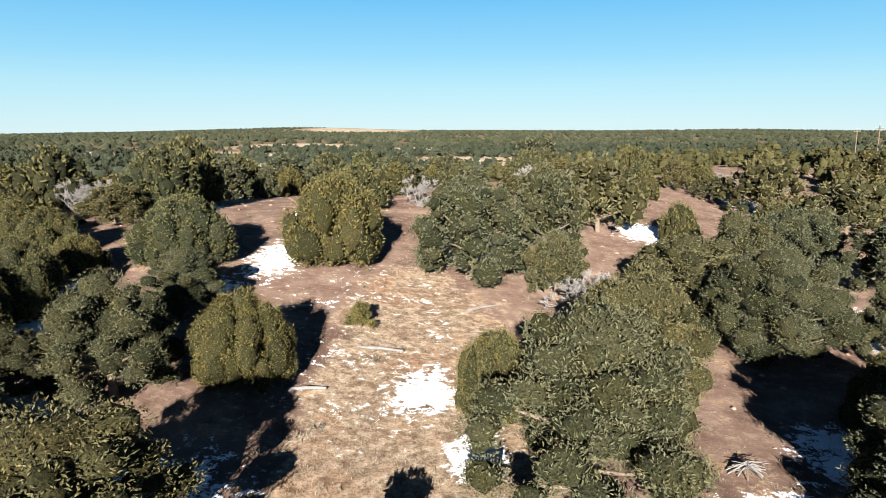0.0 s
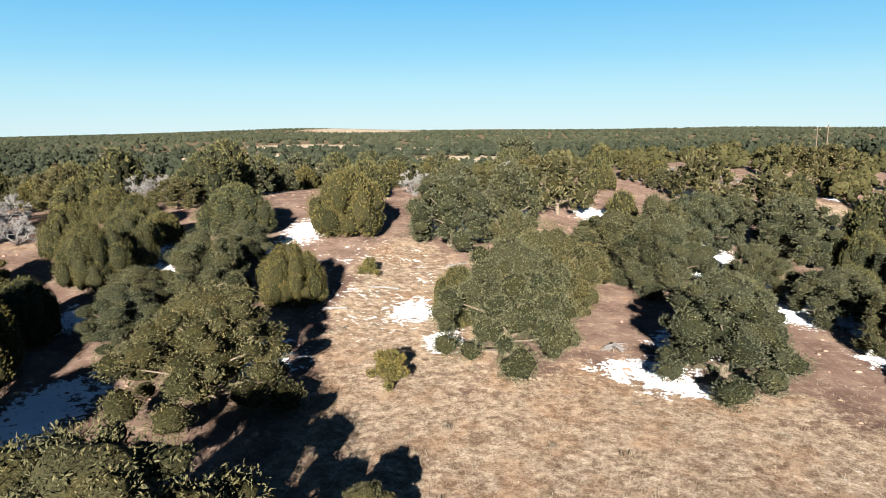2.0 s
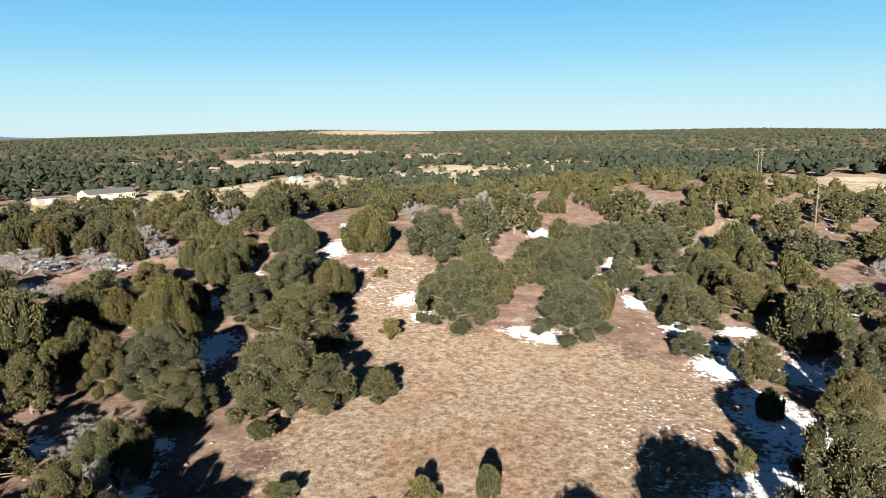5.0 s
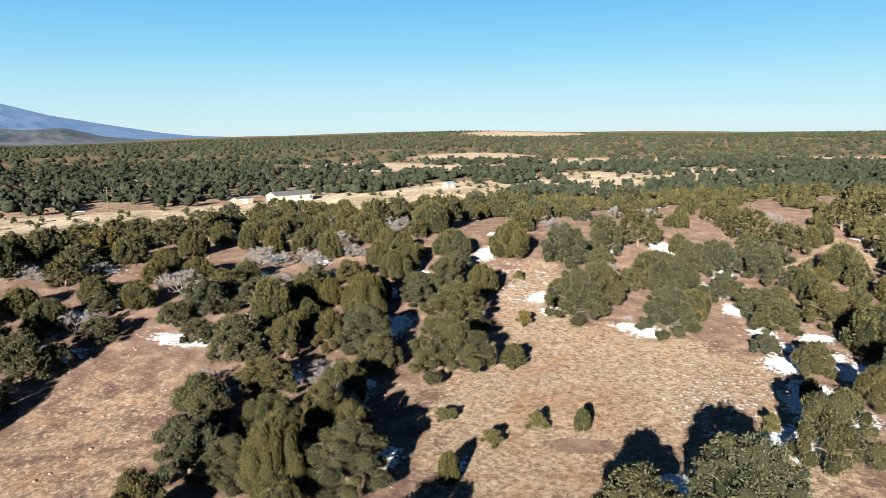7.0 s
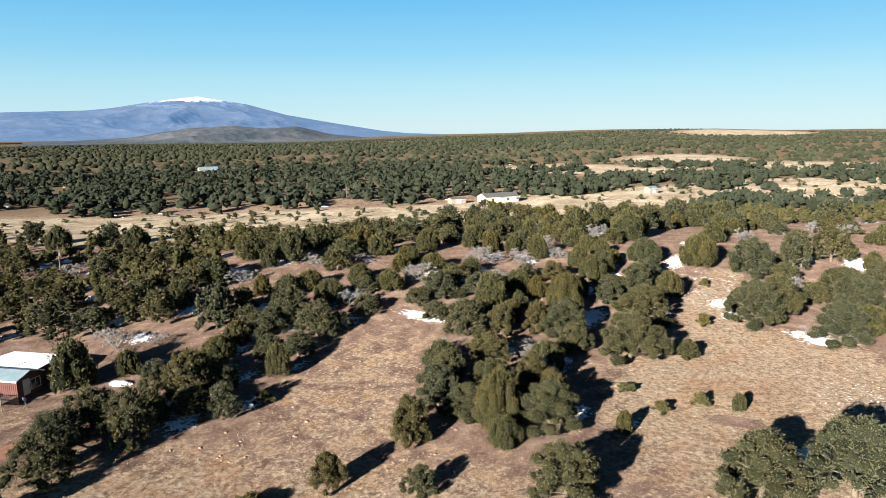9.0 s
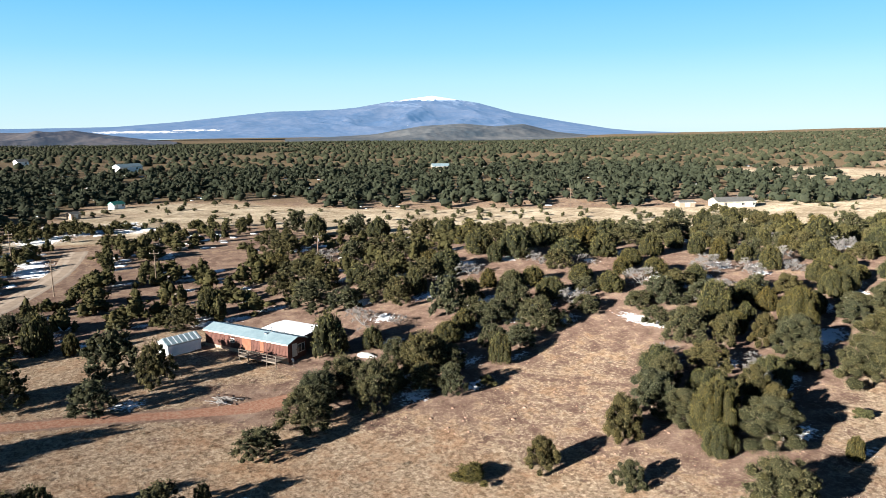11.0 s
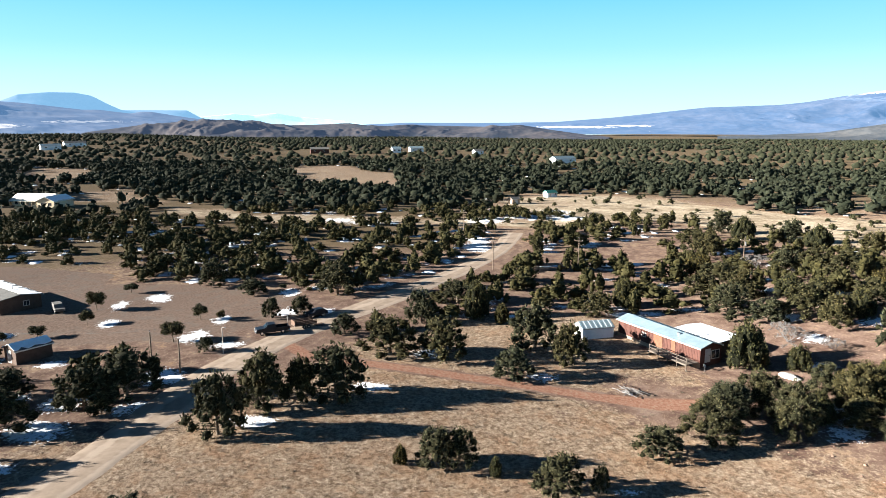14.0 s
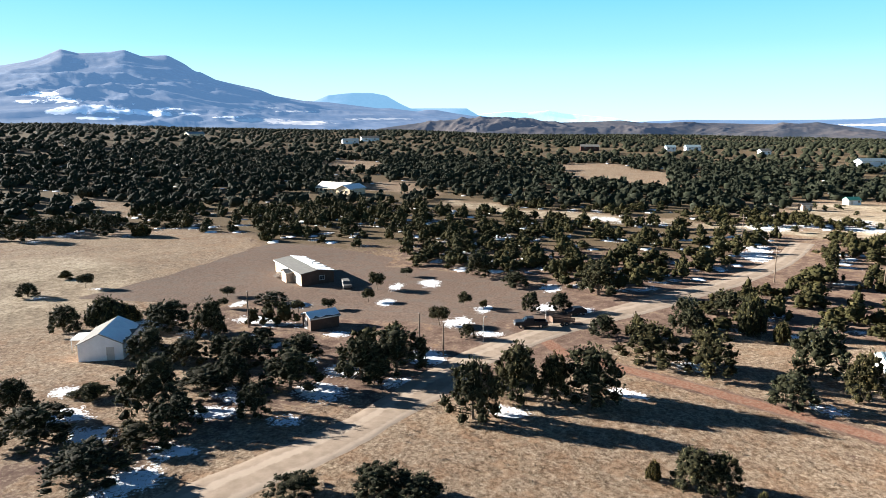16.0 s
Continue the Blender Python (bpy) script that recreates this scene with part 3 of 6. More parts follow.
SNOW4 = [(-126.6, -142.3, 2.6, 1.3), (-113.6, -139.6, 3, 1.3), (-131.5, -134.7, 3.5, 2), (-100.6, -123.7, 3, 1.6), (-81.2, -123.1, 2.2, 3), (-87.6, -154.3, 2.5, 1.5), (-107.9, -169.3, 2.5, 1.2), (-107.8, -158.8, 2.5, 1.2), (-91.2, -141.6, 1.8, 2.2), (-110.8, -119.8, 3.2, 1.3), (-114.0, -108.7, 2.6, 1.6), (-66.1, -133.5, 1.8, 3.2), (-56.2, -144.4, 1.6, 3.4), (-87.0, -177.7, 2.4, 3.2), (-47.3, -154.6, 2.2, 2.2), (-40.5, -143.1, 1.8, 2), (-46.0, -142.2, 1.2, 2.6), (-76.3, -140.6, 2.2, 2), (-61.1, -143.0, 1.8, 2.4), (-75.3, -130.8, 1.6, 1.6), (-65.1, -109.8, 1, 2.6), (-73.1, -95.3, 1.2, 2.6)]
SNOW5 = [(32.2, 20.3, 1.8, 2.6), (36.5, 26.0, 2.4, 2), (30.7, 5.2, 2.4, 4.2), (32.0, -1.0, 3, 4), (25.6, -8.6, 2.4, 3.6), (19.2, -16.1, 2.6, 2.2), (15.1, -17.5, 2.4, 1.6), (25.4, 47.0, 1.4, 2.6), (28.0, 36.2, 1.6, 3.2), (30.1, 26.5, 1.8, 2.6), (30.4, 15.3, 1.8, 3), (5.8, 57.6, 1.2, 4), (11.0, 66.8, 1.3, 3.5), (-11.5, 50.3, 1.6, 3), (-12.3, 65.6, 1.6, 3.4), (-21.0, 14.0, 3, 1.6), (-17.8, 28.7, 2.2, 1.2), (22.0, -10.6, 2.4, 2.4)]


def snow_cover(x, y, shaded):
    s = np.zeros(np.shape(x))
    for cx, cy, rx, ry in SNOW + SNOW2 + SNOW3 + SNOW4 + SNOW5:
        near = (abs(x - cx) < 2 * rx) & (abs(y - cy) < 2 * ry)
        s[near] = np.maximum(s[near], ellipse(x[near], y[near], cx, cy, rx, ry, 0, 0.6))
    s = np.maximum(s, np.maximum(0.22 * ellipse(x, y, -4, 38, 8, 14, 15, 0.7), 0.24 * ellipse(x, y, 22, -3, 7, 17, 0, 0.7)))
    r2 = np.random.default_rng(11)
    for tx, ty in shaded:
        luck = r2.random()
        if luck < 0.45:
            continue
        cx, cy, rx, ry = tx + 0.3, ty + 3.4, 1.0 + 1.2 * r2.random(), 1.2 + 2.0 * r2.random()
        near = (abs(x - cx) < 2 * rx) & (abs(y - cy) < 2 * ry)
        s[near] = np.maximum(s[near], (0.4 + 0.5 * luck) * ellipse(x[near], y[near], cx, cy, rx, ry, 0, 0.6))
    for key, tx, ty, h, w, kind in ALL_TREES:
        luck = r2.random()
        if h < 2.6 or luck < 0.62 or (key == "CLEARING" and luck < 0.85):
            continue
        cx, cy, rx, ry = tx + 0.1 * h, ty + 0.95 * h, 0.33 * w, 0.5 * h
        near = (abs(x - cx) < 2 * rx) & (abs(y - cy) < 2 * ry)
        s[near] = np.maximum(s[near], (0.45 + 0.45 * luck) * ellipse(x[near], y[near], cx, cy, rx, ry, 0, 0.6))
    return s


def axis(lo, hi, step, end_lo, end_hi):
    """Grid lines: even between lo and hi, growing to the ends."""
    a = list(np.arange(lo, hi + 0.01, step))
    d, v = step, hi
    while v < end_hi:
        d *= 1.085
        v += d
        a.append(v)
    d, v = step, lo
    while v > end_lo:
        d *= 1.085
        v -= d
        a.insert(0, v)
    return np.array(a)


def grid_mesh(name, X, Y, Z):
    ny, nx = X.shape
    idx = np.arange(nx * ny).reshape(ny, nx)
    quads = np.stack([idx[:-1, :-1], idx[:-1, 1:], idx[1:, 1:], idx[1:, :-1]], -1).reshape(-1, 4)
    me = bpy.data.meshes.new(name)
    me.from_pydata(np.stack([X.ravel(), Y.ravel(), Z.ravel()], -1), [], quads)
    me.shade_smooth()
    return me


gx, gy = np.meshgrid(axis(-150, 70, 1.1, -4300, 4300), axis(-185, 100, 1.1, -4300, 4300))
me = grid_mesh("ground", gx, gy, ground_z(gx, gy))
far_r = np.hypot(gx, gy)
cover = np.zeros((gx.size, 4), np.float32)
cover[:, 0] = np.maximum(np.maximum(near_grass(gx, gy), (1.25 + 0.65 * smooth(90, 200, gy)) * open_land(gx, gy) + 0.65 * np.maximum(band(gx, gy, MEADOW, 40, 14), band(gx, gy, LANE, 12, 8))), 0.26 + 0.25 * smooth(110, 260, far_r)).ravel()
cover[:, 0] -= (1.0 * band(gx, gy, TRACK, 1.4, 1.4) + 0.5 * ellipse(gx, gy, -64, -57, 7, 5, 20, 0.7)).ravel()
cover[:, 2] = yard_dirt(gx, gy).ravel()
# western woods' floor darkened, by bearing from the camera, for shadows between trees
cover[:, 3] = (np.maximum(smooth(130, 420, far_r) * 0.8, 0.8 * smooth(150, 230, np.hypot(gx - 17, gy + 100)) * smooth(70, 85, np.degrees(np.arctan2(17 - gx, gy + 100)))) * (1 - open_land(gx, gy))).ravel()
ground_mesh = me
me.materials.append(M["ground"])
ground = tagged(new("ground", me), "red soil and dry tan grass with thawing snow", "ground", kind="structure")


def ribbon(name, line, width, material, lift, label):
    """A road laid on the land, crowned in the middle, with ragged edges."""
    pts = []
    for i in range(len(line) - 1):
        p0, p1, p2, p3 = (np.array(line[min(max(j, 0), len(line) - 1)], float) for j in (i - 1, i, i + 1, i + 2))
        n = max(2, int(np.hypot(*(p2 - p1)) / 1.2))
        for k in range(n):
            t = k / n
            pts.append(0.5 * (2 * p1 + (p2 - p0) * t + (2 * p0 - 5 * p1 + 4 * p2 - p3) * t * t + (3 * p1 - p0 - 3 * p2 + p3) * t ** 3))
    P = np.array(pts)
    T = np.gradient(P, axis=0)
    T /= np.hypot(T[:, 0], T[:, 1])[:, None]
    N = np.stack([-T[:, 1], T[:, 0]], -1)
    k = np.linspace(-1, 1, 11)
    r2 = np.random.default_rng(3)
    wob = 1 + 0.07 * np.convolve(r2.normal(size=len(P) + 8), np.ones(9) / 4, "valid")
    off = k[None, :] * (width / 2) * wob[:, None]
    X, Y = P[:, 0:1] + N[:, 0:1] * off, P[:, 1:2] + N[:, 1:2] * off
    prof = lift * (1 - np.abs(k) ** 6 * 1.6)[None, :]
    m = grid_mesh(name, X, Y, ground_z(X, Y) + prof)
    uv = m.uv_layers.new(name="UVMap")
    vi = np.zeros(len(m.loops), np.int32)
    m.loops.foreach_get("vertex_index", vi)
    uv.data.foreach_set("uv", np.stack([(vi % 11) / 10.0, vi // 11 * 0.2], -1).astype(np.float32).ravel())
    m.materials.append(material)
    return tagged(new(name, m), label, "road", kind="structure")


ribbon("road", ROAD, 7.0, M["road"], 0.10, "pale graded gravel road with wheel tracks")


# ---- far mountains ----
def mountain(name, label, crest, r_foot, r_crest, dark, light, snow_line, seed, rough=0.16, fields=(), dust=0.0, fine=260, bow=1.3, air=(0, 0, 0)):
    """A range given by its skyline: degrees left of +y, and the height of the crest over the eye in degrees. fields:
    snowy pastures on its foot. air: colour of a glow that stands for haze.
    """
    crest = sorted(crest)
    A = np.linspace(crest[0][0], crest[-1][0], fine)
    E = np.interp(A, [k[0] for k in crest], [k[1] for k in crest])
    E = np.convolve(np.pad(E, 1, "edge"), [0.2, 0.6, 0.2], "valid")
    R = np.linspace(0, 1.2, 64 if fine < 400 else 90)
    AA, RR = np.meshgrid(A, R)
    wide = max(9, fine // 14)
    broad = np.convolve(np.pad(E, 2 * wide, "edge"), np.hanning(4 * wide + 1) / np.hanning(4 * wide + 1).sum(), "valid")
    near = smooth(0.80, 1.0, RR)
    top = 34 + r_crest * np.tan(np.radians(np.minimum(broad, E + 0.25)[None, :] * (1 - near) + E[None, :] * near))
    r = r_foot + (r_crest - r_foot) * RR
    X, Y = 17 - np.sin(np.radians(AA)) * r, -100 + np.cos(np.radians(AA)) * r
    rid, wob = np.zeros_like(X), np.zeros_like(X)
    for i in range(X.shape[0]):
        for j in range(X.shape[1]):
            x, y = X[i, j] / 420 + seed, Y[i, j] / 420
            bend = noise.noise((x * 0.9, y * 0.9, 3.1)) * 0.5
            rid[i, j] = noise.ridged_multi_fractal((x * 1.1 + bend, y * 1.1 - bend, seed), 0.85, 2.1, 6, 0.95, 1.9)
            wob[i, j] = noise.fractal((x * 5, y * 5, 0), 0.9, 2.0, 4)
    rid = (rid - rid.mean()) / (rid.std() + 1e-6) + 0.25 * wob
    up = np.where(RR <= 1, RR ** bow, np.maximum(0, 1 - (RR - 1) * 3))
    edge = smooth(0, 0.06, (AA - A[0]) / (A[-1] - A[0])) * smooth(0, 0.06, (A[-1] - AA) / (A[-1] - A[0]))
    Z = -10 + (top + 10) * up + rid * rough * (top + 10) * np.clip(RR * (1.0 - RR) * 3.6, 0, 1) * edge
    m = grid_mesh(name, X, Y, Z)
    el = np.degrees(np.arctan((Z - 34) / r))
    snow = np.zeros((X.size, 4), np.float32)
    for ka, ke, ha, he, kind in fields:
        hit = np.exp(-((AA - ka) / (1.2 * ha)) ** 2 - ((el - ke) / (1.25 * he)) ** 2).ravel()
        snow[:, kind] = np.maximum(snow[:, kind], hit)
    m.attributes.new("cover", "FLOAT_COLOR", "POINT").data.foreach_set("color", snow.ravel())
    mt = Mat(name + "_slopes", 0.95, 0, 0.05, 0.2)
    v = mt.coords()
    z = mt.node("ShaderNodeSeparateXYZ", Vector=v).outputs["Z"]
    n, f = mt.noise(0.0045, 6, 0.65, v), mt.noise(0.03, 6, 0.75, v)
    c = mt.ramp(mt.math("ADD", mt.math("MULTIPLY", n, 0.5), mt.math("MULTIPLY", f, 0.5)), (0.40, dark), (0.60, light))
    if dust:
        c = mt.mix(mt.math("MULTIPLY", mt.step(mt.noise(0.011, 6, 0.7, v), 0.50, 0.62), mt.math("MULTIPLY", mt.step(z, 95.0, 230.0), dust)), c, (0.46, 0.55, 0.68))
    if fields:
        at = mt.t.nodes.new("ShaderNodeAttribute")
        at.attribute_name = "cover"
        s = mt.node("ShaderNodeSeparateColor", Color=at.outputs["Color"])
        rag = mt.math("MULTIPLY", mt.math("SUBTRACT", mt.math("ADD", mt.noise(0.016, 6, 0.7, v), f), 1.0), 1.5)
        c = mt.mix(mt.step(mt.math("ADD", s.outputs["Green"], rag), 0.45, 0.56), c, (0.44, 0.40, 0.36))
        c = mt.mix(mt.step(mt.math("ADD", s.outputs["Red"], rag), 0.45, 0.54), c, (0.80, 0.80, 0.82))
    if snow_line:
        lvl = mt.math("ADD", z, mt.math("MULTIPLY", mt.math("SUBTRACT", f, 0.5), 60.0))
        c = mt.mix(mt.math("MULTIPLY", mt.step(lvl, snow_line, snow_line + 9), 0.8), c, (0.62, 0.68, 0.78))
    # distance haze put in as a faint blue glow of the slopes
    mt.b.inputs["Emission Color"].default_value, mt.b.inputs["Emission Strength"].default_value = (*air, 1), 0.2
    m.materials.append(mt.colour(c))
    return tagged(new(name, m), label, "mountain", kind="structure")


MASSIF = [(158, 0.8), (148, 2.0), (140, 2.9), (136, 3.4), (134.3, 3.68), (132.9, 3.99), (131.9, 4.29), (130.6, 4.95), (129.5, 4.70), (127.6, 4.84), (126.5, 5.05), (125.4, 4.65), (123.6, 4.77), (122.5, 4.21), (121.7, 3.63), (121.4, 3.64), (120.3, 3.07), (118.7, 2.71),
          (117.1, 2.38), (116, 1.92), (113.9, 1.56), (111.8, 1.43), (109.9, 1.21), (107.9, 0.97), (107, 0.99), (104.8, 0.72), (104.1, 0.86), (103.4, 0.86), (101.8, 0.58), (100, 0.32), (98.3, 0.29), (96.6, 0.06), (95.5, -0.4)]
PASTURES = [(132.1, 1.82, 1.0, 0.16, 0), (132.9, 1.30, 0.9, 0.13, 0), (130.6, 1.42, 1.1, 0.13, 0), (131.1, 0.55, 0.7, 0.10, 0), (128.9, 0.80, 2.2, 0.26, 0), (126.2, 0.66, 2.0, 0.15, 0), (124.7, 0.50, 1.4, 0.13, 0), (128.5, 0.2, 1.5, 0.1, 0), (123.6, 0.92, 1.1, 0.06, 0),
            (122.0, 0.53, 0.9, 0.06, 0), (117.4, 0.05, 2.2, 0.13, 1), (114.0, -0.15, 2.2, 0.13, 1), (119.4, 0.28, 1.0, 0.07, 0), (116.8, 0.98, 1.2, 0.05, 1), (114.4, 0.72, 1.2, 0.05, 1), (108, 0.15, 2.5, 0.07, 1)]
# base colours of the higher ranges are shifted to blue for haze
mountain("mountain_massif", "broad forested massif with several summits, blue with painted haze", MASSIF, 2150, 4150, (0.045, 0.055, 0.08), (0.095, 0.092, 0.10), 0, 1.0, 0.034, PASTURES, 0.10, 460, 1.15, (0.088, 0.19, 0.37))
mountain("mountain_mesa", "distant flat-topped mesa, pale blue with painted haze", [(116, 0.6), (113, 1.53), (111.9, 2.0), (110, 2.2), (108.4, 2.19), (107.3, 1.98), (106.2, 1.36), (105.4, 0.98), (103.7, 0.99), (100.9, 0.99), (99.9, 0.41), (98, 0.2)], 4160, 4420, (0.08, 0.10, 0.14), (0.13, 0.14, 0.17), 0, 2.0, 0.012, bow=0.9, air=(0.22, 0.46, 0.72))
mountain("mountain_snow_peaks", "very distant snow peaks, paled by painted haze", [(104, 0.1), (99, 0.6), (97.5, 0.75), (96, 0.62), (94.4, 0.8), (92.5, 0.5), (89, 0.2), (86, -0.3)], 4430, 4520, (0.40, 0.52, 0.66), (0.55, 0.64, 0.74), 75, 3.0, 0.02, air=(0.50, 0.80, 0.95))
mountain("mountain_dome", "wide dome mountain with a snowy cap, blue with painted haze", [(92, -0.3), (84, 0.05), (78, 0.02), (72.3, 0.09), (67.8, 0.43), (61, 1.16), (56, 1.3), (54.3, 1.46), (51.7, 1.9), (48.3, 2.34), (44.6, 1.74), (41.8, 0.96), (38, 0.27), (34, -0.4), (29, -0.9)], 3000, 4200, (0.025, 0.035, 0.058), (0.066, 0.066, 0.080), 174, 4.0, 0.06, ((71, -0.30, 3.0, 0.07, 1), (66.5, -0.2, 2.0, 0.05, 1)), 0.3, fine=420, air=(0.12, 0.265, 0.50))
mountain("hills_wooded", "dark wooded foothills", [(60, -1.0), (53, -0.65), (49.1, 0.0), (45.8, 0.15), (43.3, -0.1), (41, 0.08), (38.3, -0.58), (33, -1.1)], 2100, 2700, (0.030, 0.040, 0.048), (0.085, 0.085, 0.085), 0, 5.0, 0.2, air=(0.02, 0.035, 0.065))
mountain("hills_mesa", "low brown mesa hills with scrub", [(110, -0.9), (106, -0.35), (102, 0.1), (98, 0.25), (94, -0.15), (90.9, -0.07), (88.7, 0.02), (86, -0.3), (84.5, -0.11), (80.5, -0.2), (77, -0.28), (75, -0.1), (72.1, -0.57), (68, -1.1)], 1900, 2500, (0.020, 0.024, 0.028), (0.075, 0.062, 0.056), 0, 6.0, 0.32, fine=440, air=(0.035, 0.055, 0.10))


# ---- trees ----
def part(name, data, material, parent=None, label=""):
    """Links a mesh (or bmesh) as one object under a thing or a part."""
    if isinstance(data, bmesh.types.BMesh):
        m = bpy.data.meshes.new(name)
        data.to_mesh(m)
        data.free()
        data = m
    if material and not data.materials:
        data.materials.append(material)
    ob = new(name, data)
    ob.parent = parent
    return tagged(ob, label)


def thing(name, x, y, z, rz, label, category, group="", kind=""):
    ob = new(name)
    ob.empty_display_size = 0.3
    ob.matrix_basis = pose(x, y, z, 0, 0, rz)
    return tagged(ob, label, category, group, kind)


_bm = bmesh.new()
bmesh.ops.create_icosphere(_bm, subdivisions=2, radius=1)
ICO_V = np.array([v.co[:] for v in _bm.verts])
ICO_F = np.array([[v.index for v in f.verts] for f in _bm.faces])
_bm.free()
_bm = bmesh.new()
bmesh.ops.create_icosphere(_bm, subdivisions=1, radius=1)
ICO1_V = np.array([v.co[:] for v in _bm.verts])
ICO1_F = np.array([[v.index for v in f.verts] for f in _bm.faces])
_bm.free()


def unit(v):
    return v / (np.linalg.norm(v, axis=-1, keepdims=True) + 1e-9)


def kites(r, pos, way, length, width):
    """Small folded leaf tufts: four corners each."""
    n = len(pos)
    side = unit(np.cross(way, r.normal(size=(n, 3))))
    fold = np.cross(way, side) * (width * 0.25)[:, None]
    a = pos
    b = pos + way * (length * 0.5)[:, None] + side * (width * 0.5)[:, None] + fold
    c = pos + way * length[:, None]
    d = pos + way * (length * 0.5)[:, None] - side * (width * 0.5)[:, None] + fold
    return np.stack([a, b, c, d], 1).reshape(-1, 3)


def crown_arrays(r, puffs, tufts, length, width, up=0.25, core=0.80, fine=True, deep=(0.74, 1.14)):
    """Clumps of foliage: a rough inner body for each clump, covered with tufts."""
    V, Q, Tr, n0 = [], [], [], 0
    C = np.array([p[0] for p in puffs])
    R = np.array([p[1] for p in puffs])
    iv, fi = (ICO_V, ICO_F) if fine else (ICO1_V, ICO1_F)
    for c, rad in zip(C, R):
        bumpy = 1 + 0.20 * r.normal(size=(len(iv), 1))
        V.append(c + iv * rad * core * np.clip(bumpy, 0.7, 1.25))
        Tr.append(fi + n0)
        n0 += len(iv)
    area = (R[:, 0] * R[:, 2])
    who = r.choice(len(C), size=tufts * 2, p=area / area.sum())
    u = unit(r.normal(size=(tufts * 2, 3)))
    pos = C[who] + u * R[who] * r.uniform(*deep, (tufts * 2, 1))
    inside = np.zeros(len(pos), bool)
    for i, (c, rad) in enumerate(zip(C, R)):
        inside |= (np.linalg.norm((pos - c) / rad, axis=1) < 0.72) & (who != i)
    pos, u, w2 = pos[~inside][:tufts], u[~inside][:tufts], who[~inside][:tufts]
    way = unit(unit(u / R[w2]) * 0.5 + r.normal(size=pos.shape) * 0.55 + np.array([0, 0, up]))
    k = r.uniform(0.6, 1.4, len(pos))
    V.append(kites(r, pos - way * length * 0.3, way, length * k, width * k))
    Q = np.arange(len(pos) * 4).reshape(-1, 4) + n0
    return np.concatenate(V), np.concatenate(Tr), Q


def mesh_of(name, V, Tr, Q, material):
    m = bpy.data.meshes.new(name)
    m.from_pydata(V.tolist(), [], [*Tr.tolist(), *Q.tolist()])
    m.materials.append(material)
    # core faces take the tone darkened for shade, tufts the needle colour
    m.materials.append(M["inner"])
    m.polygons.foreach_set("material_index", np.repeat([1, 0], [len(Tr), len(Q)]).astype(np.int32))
    m.shade_smooth()
    return m


def pinyon_puffs(r, n=46):
    """A broad rounded crown, 1 high and 1 across, foliage almost to the ground."""
    out = [((0, 0, 0.50), (0.27, 0.27, 0.34)), ((r.normal() * 0.04, r.normal() * 0.04, 0.78), (0.19, 0.19, 0.21))]
    a0, b0, c0 = r.uniform(0, 6.28, 3)
    point = r.uniform(0.0, 0.35)
    for i in range(n):
        t = (i + 0.5) / n
        z = 0.11 + 0.74 * t ** 0.95
        reach = 0.41 * math.sqrt(max(0.05, 1 - (max(z - 0.34, 0) / 0.62) ** 2)) * r.uniform(0.80, 1.12)
        a = a0 + i * 2.4 + r.normal() * 0.25
        reach *= (1 + 0.14 * math.cos(2 * a + b0) + 0.12 * math.cos(3 * a + c0 + 4 * z)) * (1 - point * max(z - 0.3, 0))
        s = r.uniform(0.06, 0.13) * (1.05 - 0.2 * t) * (1.45 if n < 12 else 1)
        out.append(((reach * math.cos(a), reach * math.sin(a), z), (s, s, s * r.uniform(0.8, 1.05))))
    return out


def juniper_puffs(r, n=30):
    """Upright flame-shaped sprays standing close together."""
    out = [((0, 0, 0.42), (0.26, 0.26, 0.36))]
    a0 = r.uniform(0, 6.28)
    for i in range(n):
        t = i / (n - 1)
        reach = 0.38 * math.sqrt(t) * r.uniform(0.85, 1.1)
        a = a0 + i * 2.4 + r.normal() * 0.3
        top = 0.98 - 0.52 * (reach / 0.4) ** 2 * r.uniform(0.7, 1.15)
        hgt = r.uniform(0.19, 0.28)
        s = r.uniform(0.07, 0.115) * (1.4 if n < 12 else 1)
        out.append(((reach * math.cos(a), reach * math.sin(a), max(top - hgt, hgt * 0.9)), (s, s, hgt)))
        if reach > 0.22:
            out.append(((reach * 0.95 * math.cos(a + 0.3), reach * 0.95 * math.sin(a + 0.3), 0.22), (s * 1.15, s * 1.15, 0.2)))
    return out


def yard_puffs(r, n=9):
    """A small round crown pruned up on a bare stem."""
    out = [((0, 0, 0.68), (0.30, 0.30, 0.22))]
    for i in range(n):
        a, z = i * 2.4, 0.50 + 0.36 * i / n
        out.append(((0.27 * math.cos(a), 0.27 * math.sin(a), z + r.normal() * 0.03), (0.19, 0.19, 0.14)))
    return out


